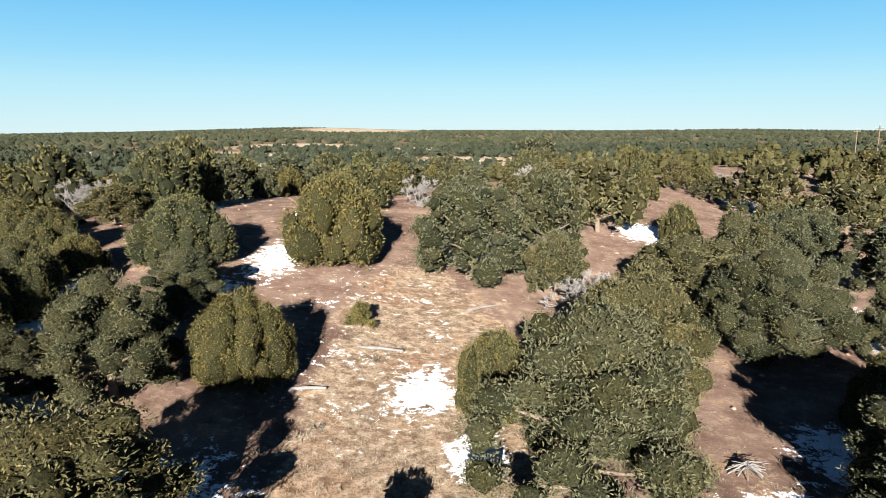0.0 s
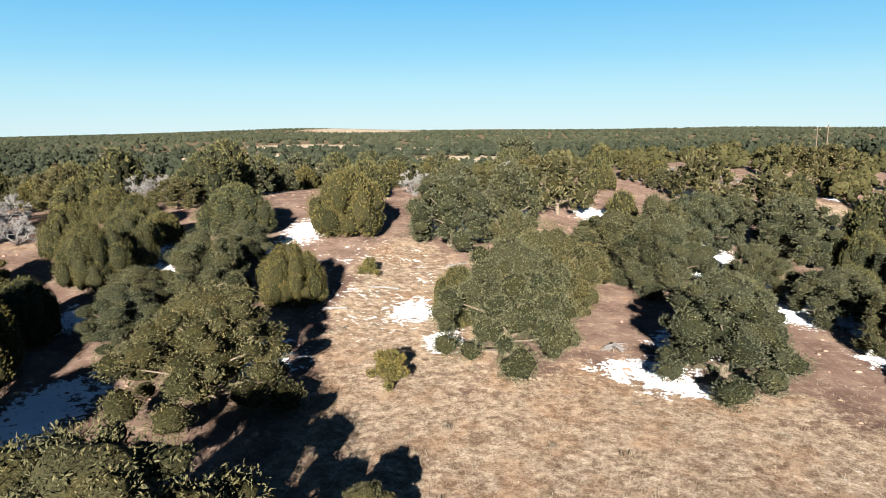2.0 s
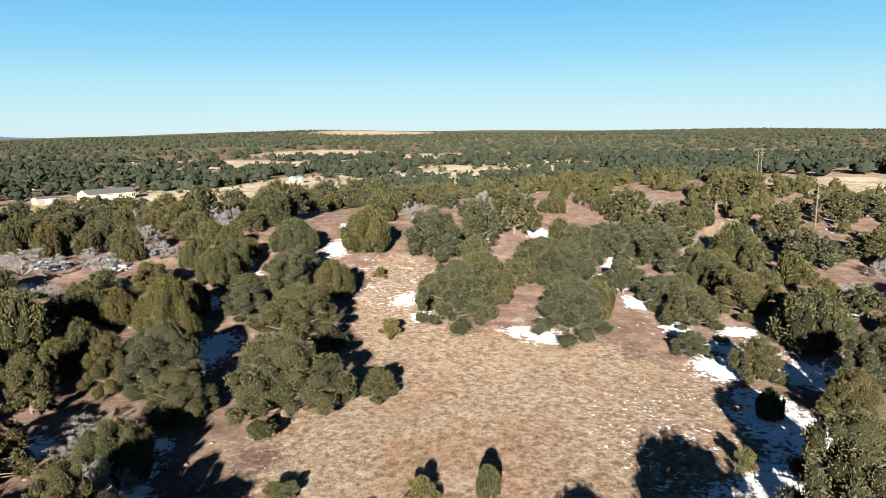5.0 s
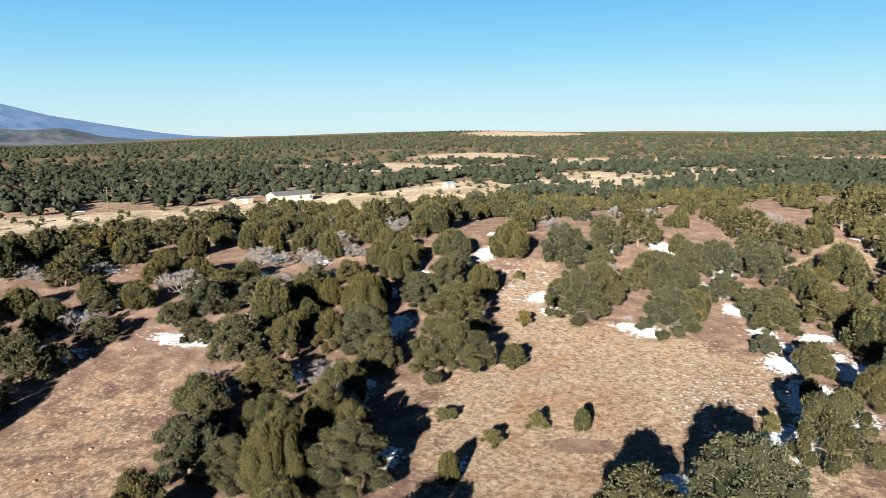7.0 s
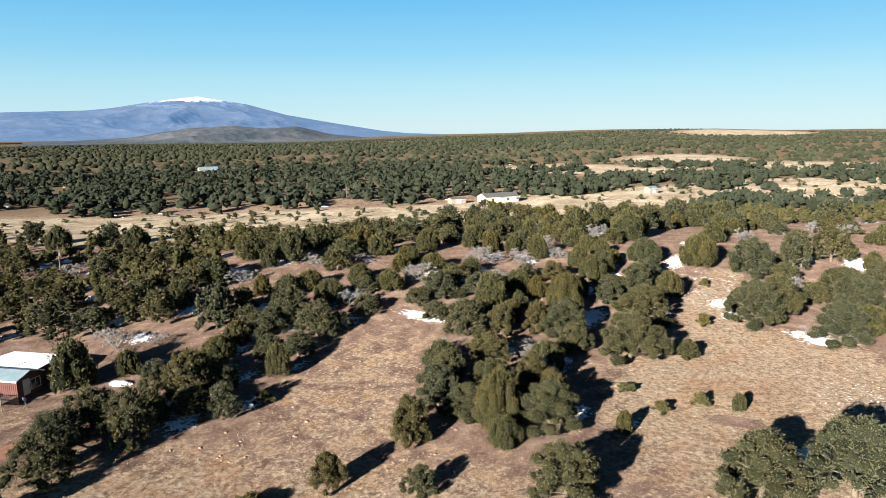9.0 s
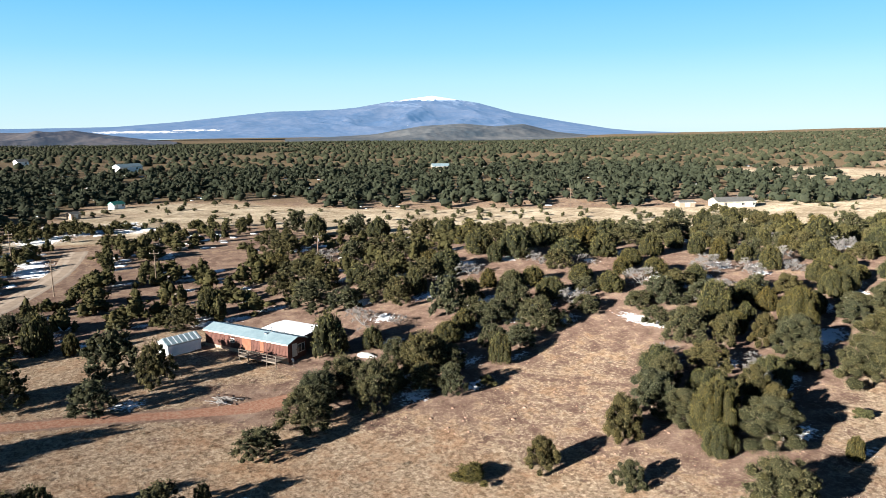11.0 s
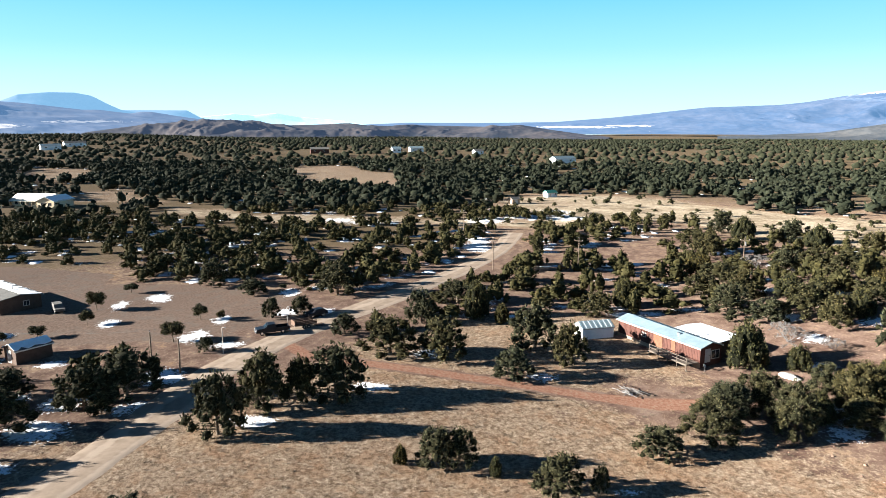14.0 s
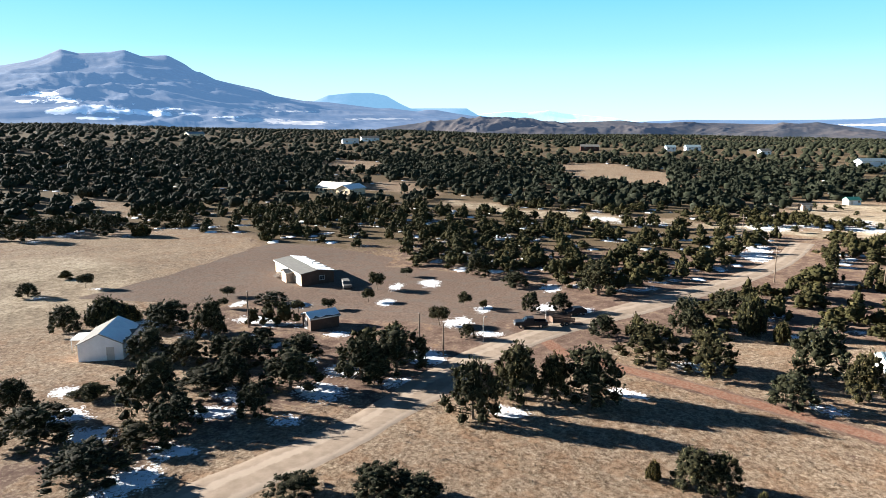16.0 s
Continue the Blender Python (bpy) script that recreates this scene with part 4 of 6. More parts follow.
def trunk_mesh(name, r, puffs, base_r=0.035, stem=0.55, material=None):
    """A leaning tapered stem with limbs that reach into the clumps."""
    V, F = [], []

    def limb(p, q, r0, r1, sides=6):
        p, q = np.array(p, float), np.array(q, float)
        d = unit(q - p)
        s = unit(np.cross(d, [0.31, 0.9, 0.2]))
        t = np.cross(d, s)
        n0 = len(V)
        mid = (p + q) / 2 + r.normal(size=3) * 0.012
        for c, rad in ((p, r0), (mid, (r0 + r1) / 2), (q, r1)):
            for k in range(sides):
                a = 6.2832 * k / sides
                V.append(c + (s * math.cos(a) + t * math.sin(a)) * rad)
        for lev in range(2):
            for k in range(sides):
                k2 = (k + 1) % sides
                F.append((n0 + lev * sides + k, n0 + lev * sides + k2, n0 + (lev + 1) * sides + k2, n0 + (lev + 1) * sides + k))

    lean = r.normal(size=2) * 0.03
    top = (lean[0], lean[1], stem)
    limb((0, 0, -0.06), top, base_r, base_r * 0.55, 8)
    for c, rad in puffs[1::3]:
        h = min(max(c[2] * 0.55, 0.08), stem)
        limb((lean[0] * h / stem, lean[1] * h / stem, h), np.array(c) * 0.97, base_r * 0.4, base_r * 0.12, 5)
    m = bpy.data.meshes.new(name)
    m.from_pydata([tuple(v) for v in V], [], F)
    m.materials.append(material or M["bark"])
    m.shade_smooth()
    return m


def dead_meshes(r, fluffy):
    """Grey bare boughs, and the fine twigs at their ends."""
    V, F, tips = [], [], []

    def grow(p, d, length, rad, depth):
        q = p + d * length
        s = unit(np.cross(d, r.normal(size=3)))
        t = np.cross(d, s)
        n0 = len(V)
        for c, k in ((p, rad), (q, rad * 0.6)):
            for a in (0, 2.094, 4.189):
                V.append(c + (s * math.cos(a) + t * math.sin(a)) * k)
        for k in range(3):
            F.append((n0 + k, n0 + (k + 1) % 3, n0 + 3 + (k + 1) % 3, n0 + 3 + k))
        if depth == 0:
            tips.append((q, d))
            return
        for _ in range(3):
            grow(q, unit(d + r.normal(size=3) * 0.55 + np.array([0, 0, 0.05])), length * r.uniform(0.55, 0.8), rad * 0.6, depth - 1)

    for i in range(6):
        a = i * 1.05 + r.normal() * 0.2
        out = r.uniform(0.5, 1.3)
        grow(np.array([0, 0, 0.0]), unit(np.array([math.cos(a) * out, math.sin(a) * out, 1.0])), r.uniform(0.2, 0.3), 0.012, 3)
    boughs = bpy.data.meshes.new("limb_frame")
    boughs.from_pydata([tuple(v) for v in V], [], F)
    boughs.materials.append(M["deadwood"])
    n = 16 if fluffy else 11
    P = np.repeat(np.array([t[0] for t in tips]), n, 0)
    D = unit(np.repeat(np.array([t[1] for t in tips]), n, 0) + r.normal(size=(len(tips) * n, 3)) * 0.7)
    k = r.uniform(0.06, 0.15, len(P))
    K = kites(r, P - D * k[:, None] * 0.5, D, k, np.full(len(P), 0.009))
    tw = mesh_of("twigs", K, np.zeros((0, 3), int), np.arange(len(P) * 4).reshape(-1, 4), M["deadwood"])
    return boughs, tw


def variants(seed, puff_fn, count, tufts, length, width, material, up, fine, stem, base_r):
    out = []
    for i in range(count):
        r = np.random.default_rng(seed + i)
        p = puff_fn(r)
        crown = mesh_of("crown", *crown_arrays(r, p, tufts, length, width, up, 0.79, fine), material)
        out.append((trunk_mesh("trunk", r, p, base_r, stem), crown))
    return out


KINDS = {
    ("p", 3): variants(100, pinyon_puffs, 5, 8500, 0.034, 0.013, M["pinyon"], 0.25, True, 0.6, 0.035),
    ("p", 4): variants(120, pinyon_puffs, 5, 20000, 0.022, 0.0072, M["pinyon"], 0.25, True, 0.6, 0.035),
    ("j", 4): variants(320, juniper_puffs, 4, 20000, 0.024, 0.0066, M["juniper"], 0.7, True, 0.5, 0.04),
    ("p", 2): variants(150, pinyon_puffs, 5, 3800, 0.046, 0.018, M["pinyon"], 0.25, False, 0.6, 0.035),
    ("p", 1): variants(200, pinyon_puffs, 6, 1400, 0.063, 0.028, M["pinyon"], 0.25, False, 0.6, 0.035),
    ("j", 3): variants(300, juniper_puffs, 5, 8500, 0.036, 0.012, M["juniper"], 0.7, True, 0.5, 0.04),
    ("j", 2): variants(350, juniper_puffs, 5, 3800, 0.048, 0.017, M["juniper"], 0.7, False, 0.5, 0.04),
    ("j", 1): variants(400, juniper_puffs, 6, 1400, 0.066, 0.026, M["juniper"], 0.7, False, 0.5, 0.04),
    ("y", 1): variants(500, yard_puffs, 4, 1500, 0.075, 0.035, M["pinyon"], 0.3, False, 0.6, 0.028),
    ("s", 2): variants(600, lambda r: pinyon_puffs(r, 8), 4, 3000, 0.085, 0.026, M["juniper"], 0.5, False, 0.4, 0.04),
}
KINDS[("y", 2)] = KINDS[("y", 4)] = KINDS[("y", 3)] = KINDS[("y", 1)]
KINDS[("s", 1)] = KINDS[("s", 4)] = KINDS[("s", 3)] = KINDS[("s", 2)]
DEAD = [dead_meshes(np.random.default_rng(900 + i), i % 2 == 0) for i in range(5)]
LABELS = {"p": ("pinyon_tree", "dark green bushy pinyon pine on red soil", "pine tree"), "j": ("juniper_tree", "olive yellow-green juniper with upright sprays", "juniper tree"),
          "y": ("yard_tree", "small pine pruned up on a bare stem", "pine tree"), "s": ("juniper_shrub", "small round yellow-green juniper bush in dry grass", "shrub"),
          "d": ("dead_tree", "silvery grey leafless dead juniper", "dead tree")}


def plant(x, y, h, w, kind, r, group):
    if h < 2.2 and kind in "pj":
        kind = "s"
    tier = 4 if (-24 < x < 28 and 6 < y < 42) or (-24 < x < 4 and -30 < y < 7) else 3 if -30 < x < 42 and -44 < y < 56 else 2 if -62 < x < 52 and -62 < y < 66 else 1
    name, label, cat = LABELS[kind]
    tree = thing(name, x, y, gz(x, y) - 0.03, r.uniform(0, 360), label, cat, group)
    tree.scale = (w, w * r.uniform(0.92, 1.06), h)
    if kind == "d":
        boughs, twigs = DEAD[r.integers(len(DEAD))]
        part("limb_frame", boughs, None, tree), part("twig_spray", twigs, None, tree)
        return tree
    meshes = KINDS[(kind, tier)]
    trunk, crown = meshes[r.integers(len(meshes))]
    part("trunk", trunk, None, tree), part("crown", crown, None, tree)
    return tree


GROUPS = dict(
    RIDGE_FOOT="trees at the foot of the ridge",
    RIDGE_MIDDLE="trees on the middle of the ridge",
    RIDGE_WEST="trees on the west of the ridge",
    HOLLOW_NEAR="trees near the hollow",
    HOLLOW_FAR="trees in the far hollow",
    RIDGE_BACK="trees behind the ridge top",
    RIDGE_CREST="trees on the ridge crest",
    RIDGE_END="trees at the ridge end",
    BACK="trees behind the ridge",
    CLEARING="trees round the clearing",
    EAST_SIDE="trees east of the clearing",
    WEST_GROUP="trees west of the clearing",
    SLOPE="trees on the lower slope",
    ROADSIDE="trees beside the road",
    YARD="trees in the yard",
    WEST_HOUSE="trees by the white building",
    ROAD_FRONT="trees across the road",
    DEAD="dead trees on the ridge",
)
for key, x, y, h, w, kind in ALL_TREES:
    plant(x, y, h, w, kind, rng, GROUPS[key])


# ---- woodland that nobody could count ----
BUILT = [(-82, -47, 12), (-90, -56, 5), (-75, -171, 8), (-133, -166, 13), (-95, -146, 6), (-316, -222, 18), (-126, 203, 17), (-64, 262, 9), (-333, 12, 9), (-299, -16, 6),
         (-590, 104, 16), (-815, -2, 12), (-800, -27, 10), (-733, 56, 10), (-729, -566, 14), (-825, -409, 18), (-904, -410, 16), (-783, -114, 12)]


def free(x, y, gap):
    """Which of the places are clear of roads, houses, clearings and standing trees."""
    ok = (near_grass(x, y) < 0.35) & (yard_dirt(x, y) < 0.2) & (band(x, y, ROAD, 9, 2) < 0.3) & (band(x, y, TRACK, 3.5, 1) < 0.3)
    for bx, by, br in BUILT:
        ok &= np.hypot(x - bx, y - by) > br
        # also cleared on the side facing the camera, to keep houses in view
        ok &= ~((np.hypot(x - bx, y - by) < br * 2.2) & ((x - bx) * (17 - bx) + (y - by) * (-100 - by) > 0))
    for tx, ty in zip(TX, TY):
        ok &= np.hypot(x - tx, y - ty) > gap
    return ok


def scatter(r, n, x0, x1, y0, y1, spacing):
    """A jittered grid of places."""
    X, Y = np.meshgrid(np.arange(x0, x1, spacing), np.arange(y0, y1, spacing))
    X, Y = X.ravel() + r.uniform(-0.8, 0.8, X.size) * spacing, Y.ravel() + r.uniform(-0.8, 0.8, Y.size) * spacing
    return X, Y


def sector(x, y):
    """Degrees left of +y as seen from the camera's later place over the slope, and the distance."""
    return np.degrees(np.arctan2(-(x - 17), y + 100)), np.hypot(x - 17, y + 100)


# Trees between the singled-out ones, near enough to tell apart.
X, Y = scatter(rng, 0, -150, 110, -110, 130, 5.2)
dep = -0.617 * (X + 60) + 0.787 * (Y - 40)
red_gap = np.maximum(band(X, Y, [(-10, 30), (-13, 50), (-14, 78)], 5, 2), band(X, Y, [(-4, -18), (-11, -6)], 4.5, 2))
red_gap = np.maximum(red_gap, band(X, Y, [(2, 30), (4, 66)], 3, 2))
keep = free(X, Y, 4.2) & (open_land(X, Y) < 0.4) & (red_gap < 0.3) & ((X < -13) | ((X > 6) & (Y > 30)) | (X > 26) | (Y > 66))
keep &= (rng.random(X.size) < np.where(Y > 66, 0.42, np.where(X > 2, 0.34, np.where((X < -30) & (Y > 2), 0.5, np.where((X < -75) & (Y > -70), 0.55, 0.72)))))
az, dist = sector(X, Y)
keep &= (az > -36) & (az < 140) & (band(X, Y, [(-48, -62), (-40, -45), (-37, -30), (-40, -14)], 8.5, 3) < 0.3)
near_fill = np.argsort(np.hypot(X, Y - 15) + np.where(keep, 0, 1e6))[: min(190, keep.sum())]
for i in near_fill:
    kind = "d" if rng.random() < 0.15 else ("j" if rng.random() < 0.5 else "p")
    plant(X[i], Y[i], rng.uniform(3.0, 5.2), rng.uniform(3.8, 6.0), kind, rng, "trees on the ridge")
rest = keep & (np.hypot(X, Y - 15) > 50)
rest[near_fill] = False


def woodland(name, places, templates, r, size, material, label):
    """One mesh of many trees, each a copy of one of a few templates."""
    V, T, Q, nv = [], [], [], 0
    for x, y in places:
        v, t, q = templates[r.integers(len(templates))]
        a, w, h = r.uniform(0, 6.28), r.uniform(*size[0]), r.uniform(*size[1])
        c, s = math.cos(a), math.sin(a)
        p = np.stack([(v[:, 0] * c - v[:, 1] * s) * w + x, (v[:, 0] * s + v[:, 1] * c) * w + y, v[:, 2] * h + gz(x, y) - 0.1], -1)
        V.append(p), T.append(t + nv), Q.append(q + nv)
        nv += len(v)
    V, T, Q = np.concatenate(V), np.concatenate(T), np.concatenate(Q)
    m = bpy.data.meshes.new(name)
    m.vertices.add(len(V))
    m.vertices.foreach_set("co", V.astype(np.float32).ravel())
    m.loops.add(T.size + Q.size)
    m.loops.foreach_set("vertex_index", np.concatenate([T.ravel(), Q.ravel()]).astype(np.int32))
    m.polygons.add(len(T) + len(Q))
    m.polygons.foreach_set("loop_start", np.concatenate([np.arange(len(T)) * 3, T.size + np.arange(len(Q)) * 4]).astype(np.int32))
    m.update(calc_edges=True)
    m.validate()
    m.materials.append(material)
    return tagged(new(name, m), label, "woodland", kind="stuff")


def small_templates(seed, fn, count, tufts, length, width):
    return [crown_arrays(np.random.default_rng(seed + i), fn(np.random.default_rng(seed + i)), tufts, length, width, 0.4, 0.93, False, (0.88, 1.06)) for i in range(count)]


def lump_templates(seed, count, tufts):
    """Far crowns: two or three clumps and a few tufts."""
    out = []
    for i in range(count):
        r = np.random.default_rng(seed + i)
        p = [((0, 0, 0.46), (0.42, 0.42, 0.46)), ((r.uniform(-0.25, 0.25), r.uniform(-0.25, 0.25), 0.62), (0.26, 0.26, 0.33))]
        out.append(crown_arrays(r, p[: 2 if tufts else 1], max(tufts, 1), 0.34, 0.26, 0.4, 0.95, False))
    return out


def dome_templates(seed, count):
    """The furthest crowns: uneven six-sided domes."""
    out = []
    for i in range(count):
        r = np.random.default_rng(seed + i)
        ring = [(0.5 * math.cos(k * 1.047) * r.uniform(0.7, 1.2), 0.5 * math.sin(k * 1.047) * r.uniform(0.7, 1.2), r.uniform(0.2, 0.5)) for k in range(6)]
        v = np.array(ring + [(r.uniform(-0.15, 0.15), r.uniform(-0.15, 0.15), 1.0)] + [(p[0] * 0.8, p[1] * 0.8, 0.0) for p in ring])
        t = np.array([(k, (k + 1) % 6, 6) for k in range(6)])
        q = np.array([(7 + k, 7 + (k + 1) % 6, (k + 1) % 6, k) for k in range(6)])
        out.append((v, t, q))
    return out


def clumps(x, y):
    """Where the woods close up, from 0 to 1."""
    n = np.array([noise.fractal((p / 26, q / 26, 7.7), 0.9, 2.0, 3) for p, q in zip(x, y)])
    return smooth(-0.35, 0.25, n)


few = lambda r: pinyon_puffs(r, 5)
fewj = lambda r: juniper_puffs(r, 4)
mid_t = small_templates(1000, few, 5, 150, 0.135, 0.085) + small_templates(1100, fewj, 4, 150, 0.135, 0.08)
bush_t = small_templates(1200, few, 4, 60, 0.2, 0.12)
X2, Y2 = scatter(rng, 0, -330, 190, -330, 330, 5.4)
az2, d2 = sector(X2, Y2)
inside = (X2 > -150) & (X2 < 110) & (Y2 > -110) & (Y2 < 130)
k2 = ~inside & (az2 > -38) & (az2 < 142) & (d2 < 300) & (open_land(X2, Y2) < 0.4) & free(X2, Y2, 5) & (rng.random(X2.size) < np.where((az2 > 72) & (d2 > 165), 0.9, 0.5) * (0.35 + 0.75 * clumps(X2, Y2)))
mid = list(zip(X[rest], Y[rest])) + list(zip(X2[k2], Y2[k2]))
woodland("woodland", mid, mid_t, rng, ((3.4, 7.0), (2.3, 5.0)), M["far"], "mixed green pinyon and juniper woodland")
cover[:, 0] -= (0.9 * ellipse(gx, gy, 7.2, -12.2, 3.4, 1.6, 10, 0.6) + 0.5 * ellipse(gx, gy, -300, 2, 24, 16, 0, 0.6)).ravel()
cover[:, 1] = snow_cover(gx, gy, [(X[i], Y[i]) for i in near_fill] + mid).ravel()
ground_mesh.attributes.new("cover", "FLOAT_COLOR", "POINT").data.foreach_set("color", cover.ravel())
# bushes dotted over the pale meadow
X3, Y3 = scatter(rng, 0, -330, 120, -60, 400, 9)
az3, d3 = sector(X3, Y3)
k3 = (open_land(X3, Y3) > 0.45) & (d3 < 480) & (rng.random(X3.size) < 0.5) & free(X3, Y3, 5)
woodland("meadow_shrubs", list(zip(X3[k3], Y3[k3])), bush_t, rng, ((1.8, 4.2), (1.2, 2.8)), M["far"], "dark round bushes dotted over pale meadow")
X4, Y4 = scatter(rng, 0, -760, 520, -620, 640, 7.5)
az4, d4 = sector(X4, Y4)
k4 = (az4 > -38) & (az4 < 142) & (d4 >= 300) & (d4 < 640) & ((open_land(X4, Y4) < 0.4) | ((Y4 > 230) & (np.sin(X4 / 23) * np.sin(Y4 / 19 + 1) > 0.35))) & free(X4, Y4, 5) & (rng.random(X4.size) < np.where(az4 > 72, 0.8, 0.62)) & (np.sin(X4 / 41 + 2) * np.sin(Y4 / 33) + 0.6 * np.sin(X4 / 17) * np.cos(Y4 / 13) < 0.95)
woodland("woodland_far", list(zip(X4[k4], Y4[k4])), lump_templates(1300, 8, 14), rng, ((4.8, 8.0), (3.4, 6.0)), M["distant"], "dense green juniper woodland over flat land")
X5, Y5 = scatter(rng, 0, -2600, 1700, -1700, 2500, 14.5)
az5, d5 = sector(X5, Y5)
patchy = np.sin(X5 / 90 + 1) * np.sin(Y5 / 70) + 0.7 * np.sin(X5 / 31) * np.cos(Y5 / 43)
k5 = (az5 > -38) & (az5 < 142) & (d5 >= 640) & (d5 < 2150) & (open_land(X5, Y5) < 0.4) & free(X5, Y5, 3) & (rng.random(X5.size) < 0.82) & (patchy < 0.95)
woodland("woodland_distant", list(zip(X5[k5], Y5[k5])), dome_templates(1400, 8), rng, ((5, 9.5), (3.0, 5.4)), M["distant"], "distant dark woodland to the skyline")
# old snow on the shaded side of the western trees, shifted towards the camera to show
def snow_templates(count):
    out = []
    for i in range(count):
        r = np.random.default_rng(1500 + i)
        k = r.uniform(0.6, 1.25, 10)
        ang = np.arange(10) * 0.6283
        inner = np.stack([np.cos(ang) * k * 0.36, np.sin(ang) * k * 0.36, r.uniform(0.75, 1.0, 10)], -1)
        outer = np.stack([np.cos(ang) * k * 0.55, np.sin(ang) * k * 0.55, np.full(10, -0.6)], -1)
        t = np.array([(j, (j + 1) % 10, 20) for j in range(10)])
        q = np.array([(10 + j, 10 + (j + 1) % 10, (j + 1) % 10, j) for j in range(10)])
        out.append((np.concatenate([inner, outer, [[0, 0, 1.0]]]), t, q))
    return out


snow_r = np.random.default_rng(77)
drifts = [(x + 1.5 + snow_r.normal() * 0.9, y + snow_r.uniform(2.0, 3.6)) for x, y in mid if x < -148 and snow_r.random() < 0.42]
drifts += [(x + 2.5 + snow_r.normal(), y + snow_r.uniform(2.5, 4.5)) for x, y in zip(X4[k4], Y4[k4]) if x < -100 and -(x - 17) > 0.4 * (y + 100) and snow_r.random() < 0.16]
tagged(woodland("snow_drifts", drifts, snow_templates(6), snow_r, ((1.4, 4.6), (0.25, 0.36)), M["snow"], "small patches of old snow between trees"), category="snow")


# ---- buildings ----
def box(bm, x0, x1, y0, y1, z0, z1, bevel=0.0):
    vs = [bm.verts.new((x, y, z)) for z in (z0, z1) for y in (y0, y1) for x in (x0, x1)]
    fs = [bm.faces.new([vs[i] for i in f]) for f in ((0, 2, 3, 1), (4, 5, 7, 6), (0, 1, 5, 4), (2, 6, 7, 3), (0, 4, 6, 2), (1, 3, 7, 5))]
    if bevel:
        bmesh.ops.bevel(bm, geom=list({e for f in fs for e in f.edges}), offset=bevel, segments=2, affect="EDGES")
    return bm


def boxes(*rows, bevel=0.0):
    bm = bmesh.new()
    for r in rows:
        box(bm, *r, bevel=bevel)
    return bm


def wall_shell(L, W, H, rise):
    """Four walls with gables at both ends."""
    bm = bmesh.new()
    prof = [(-W / 2, -0.4), (W / 2, -0.4), (W / 2, H), (0, H + rise), (-W / 2, H)]
    ends = [[bm.verts.new((sx * L / 2, y, z)) for y, z in prof] for sx in (-1, 1)]
    bm.faces.new(ends[0][::-1]), bm.faces.new(ends[1])
    for i in range(5):
        j = (i + 1) % 5
        bm.faces.new((ends[0][i], ends[0][j], ends[1][j], ends[1][i]))
    bmesh.ops.recalc_face_normals(bm, faces=bm.faces)
    return bm


def slope_slab(L, W, H, rise, side, thick, over, lift=0.0, x0=None, x1=None, ragged=0.0, ribs=0, seed=0):
    """One side of a gabled roof; with ribs it is standing-seam metal; ragged gives a melting lower edge."""
    bm = bmesh.new()
    r = np.random.default_rng(seed)
    xa, xb = (-L / 2 - over if x0 is None else x0), (L / 2 + over if x1 is None else x1)
    run = W / 2 + over
    drop = rise * run / (W / 2)
    n = max(1, int((xb - xa) / 0.6)) if ragged else 1
    xs = np.linspace(xa, xb, n + 1)
    cut = [1 - ragged * abs(r.normal()) * 0.6 for _ in xs]
    top, bot = [], []
    for x, c in zip(xs, cut):
        for lst, dz in ((top, thick), (bot, 0.0)):
            lst.append((bm.verts.new((x, 0, H + rise + lift + dz)), bm.verts.new((x, side * run * c, H + rise - drop * c + lift + dz))))
    for a, flip in ((top, side > 0), (bot, side < 0)):
        for p, q in zip(a, a[1:]):
            f = (p[0], p[1], q[1], q[0])
            bm.faces.new(f if flip else f[::-1])
    for p, q, p2, q2 in zip(top, top[1:], bot, bot[1:]):
        bm.faces.new((p[1], p2[1], q2[1], q[1])), bm.faces.new((p[0], q[0], q2[0], p2[0]))
    for a, c in ((top[0], bot[0]), (top[-1], bot[-1])):
        bm.faces.new((a[0], c[0], c[1], a[1]))
    for i in range(ribs):
        x = xa + (xb - xa) * (i + 0.5) / ribs
        vs = []
        for y, z in ((0, H + rise), (side * run, H + rise - drop)):
            for dx, dz in ((-0.04, thick), (0.04, thick), (0.04, thick + 0.05), (-0.04, thick + 0.05)):
                vs.append(bm.verts.new((x + dx, y, z + lift + dz)))
        for f in ((0, 1, 5, 4), (1, 2, 6, 5), (2, 3, 7, 6), (3, 0, 4, 7), (4, 5, 6, 7)):
            bm.faces.new([vs[k] for k in f])
    bmesh.ops.recalc_face_normals(bm, faces=bm.faces)
    return bm


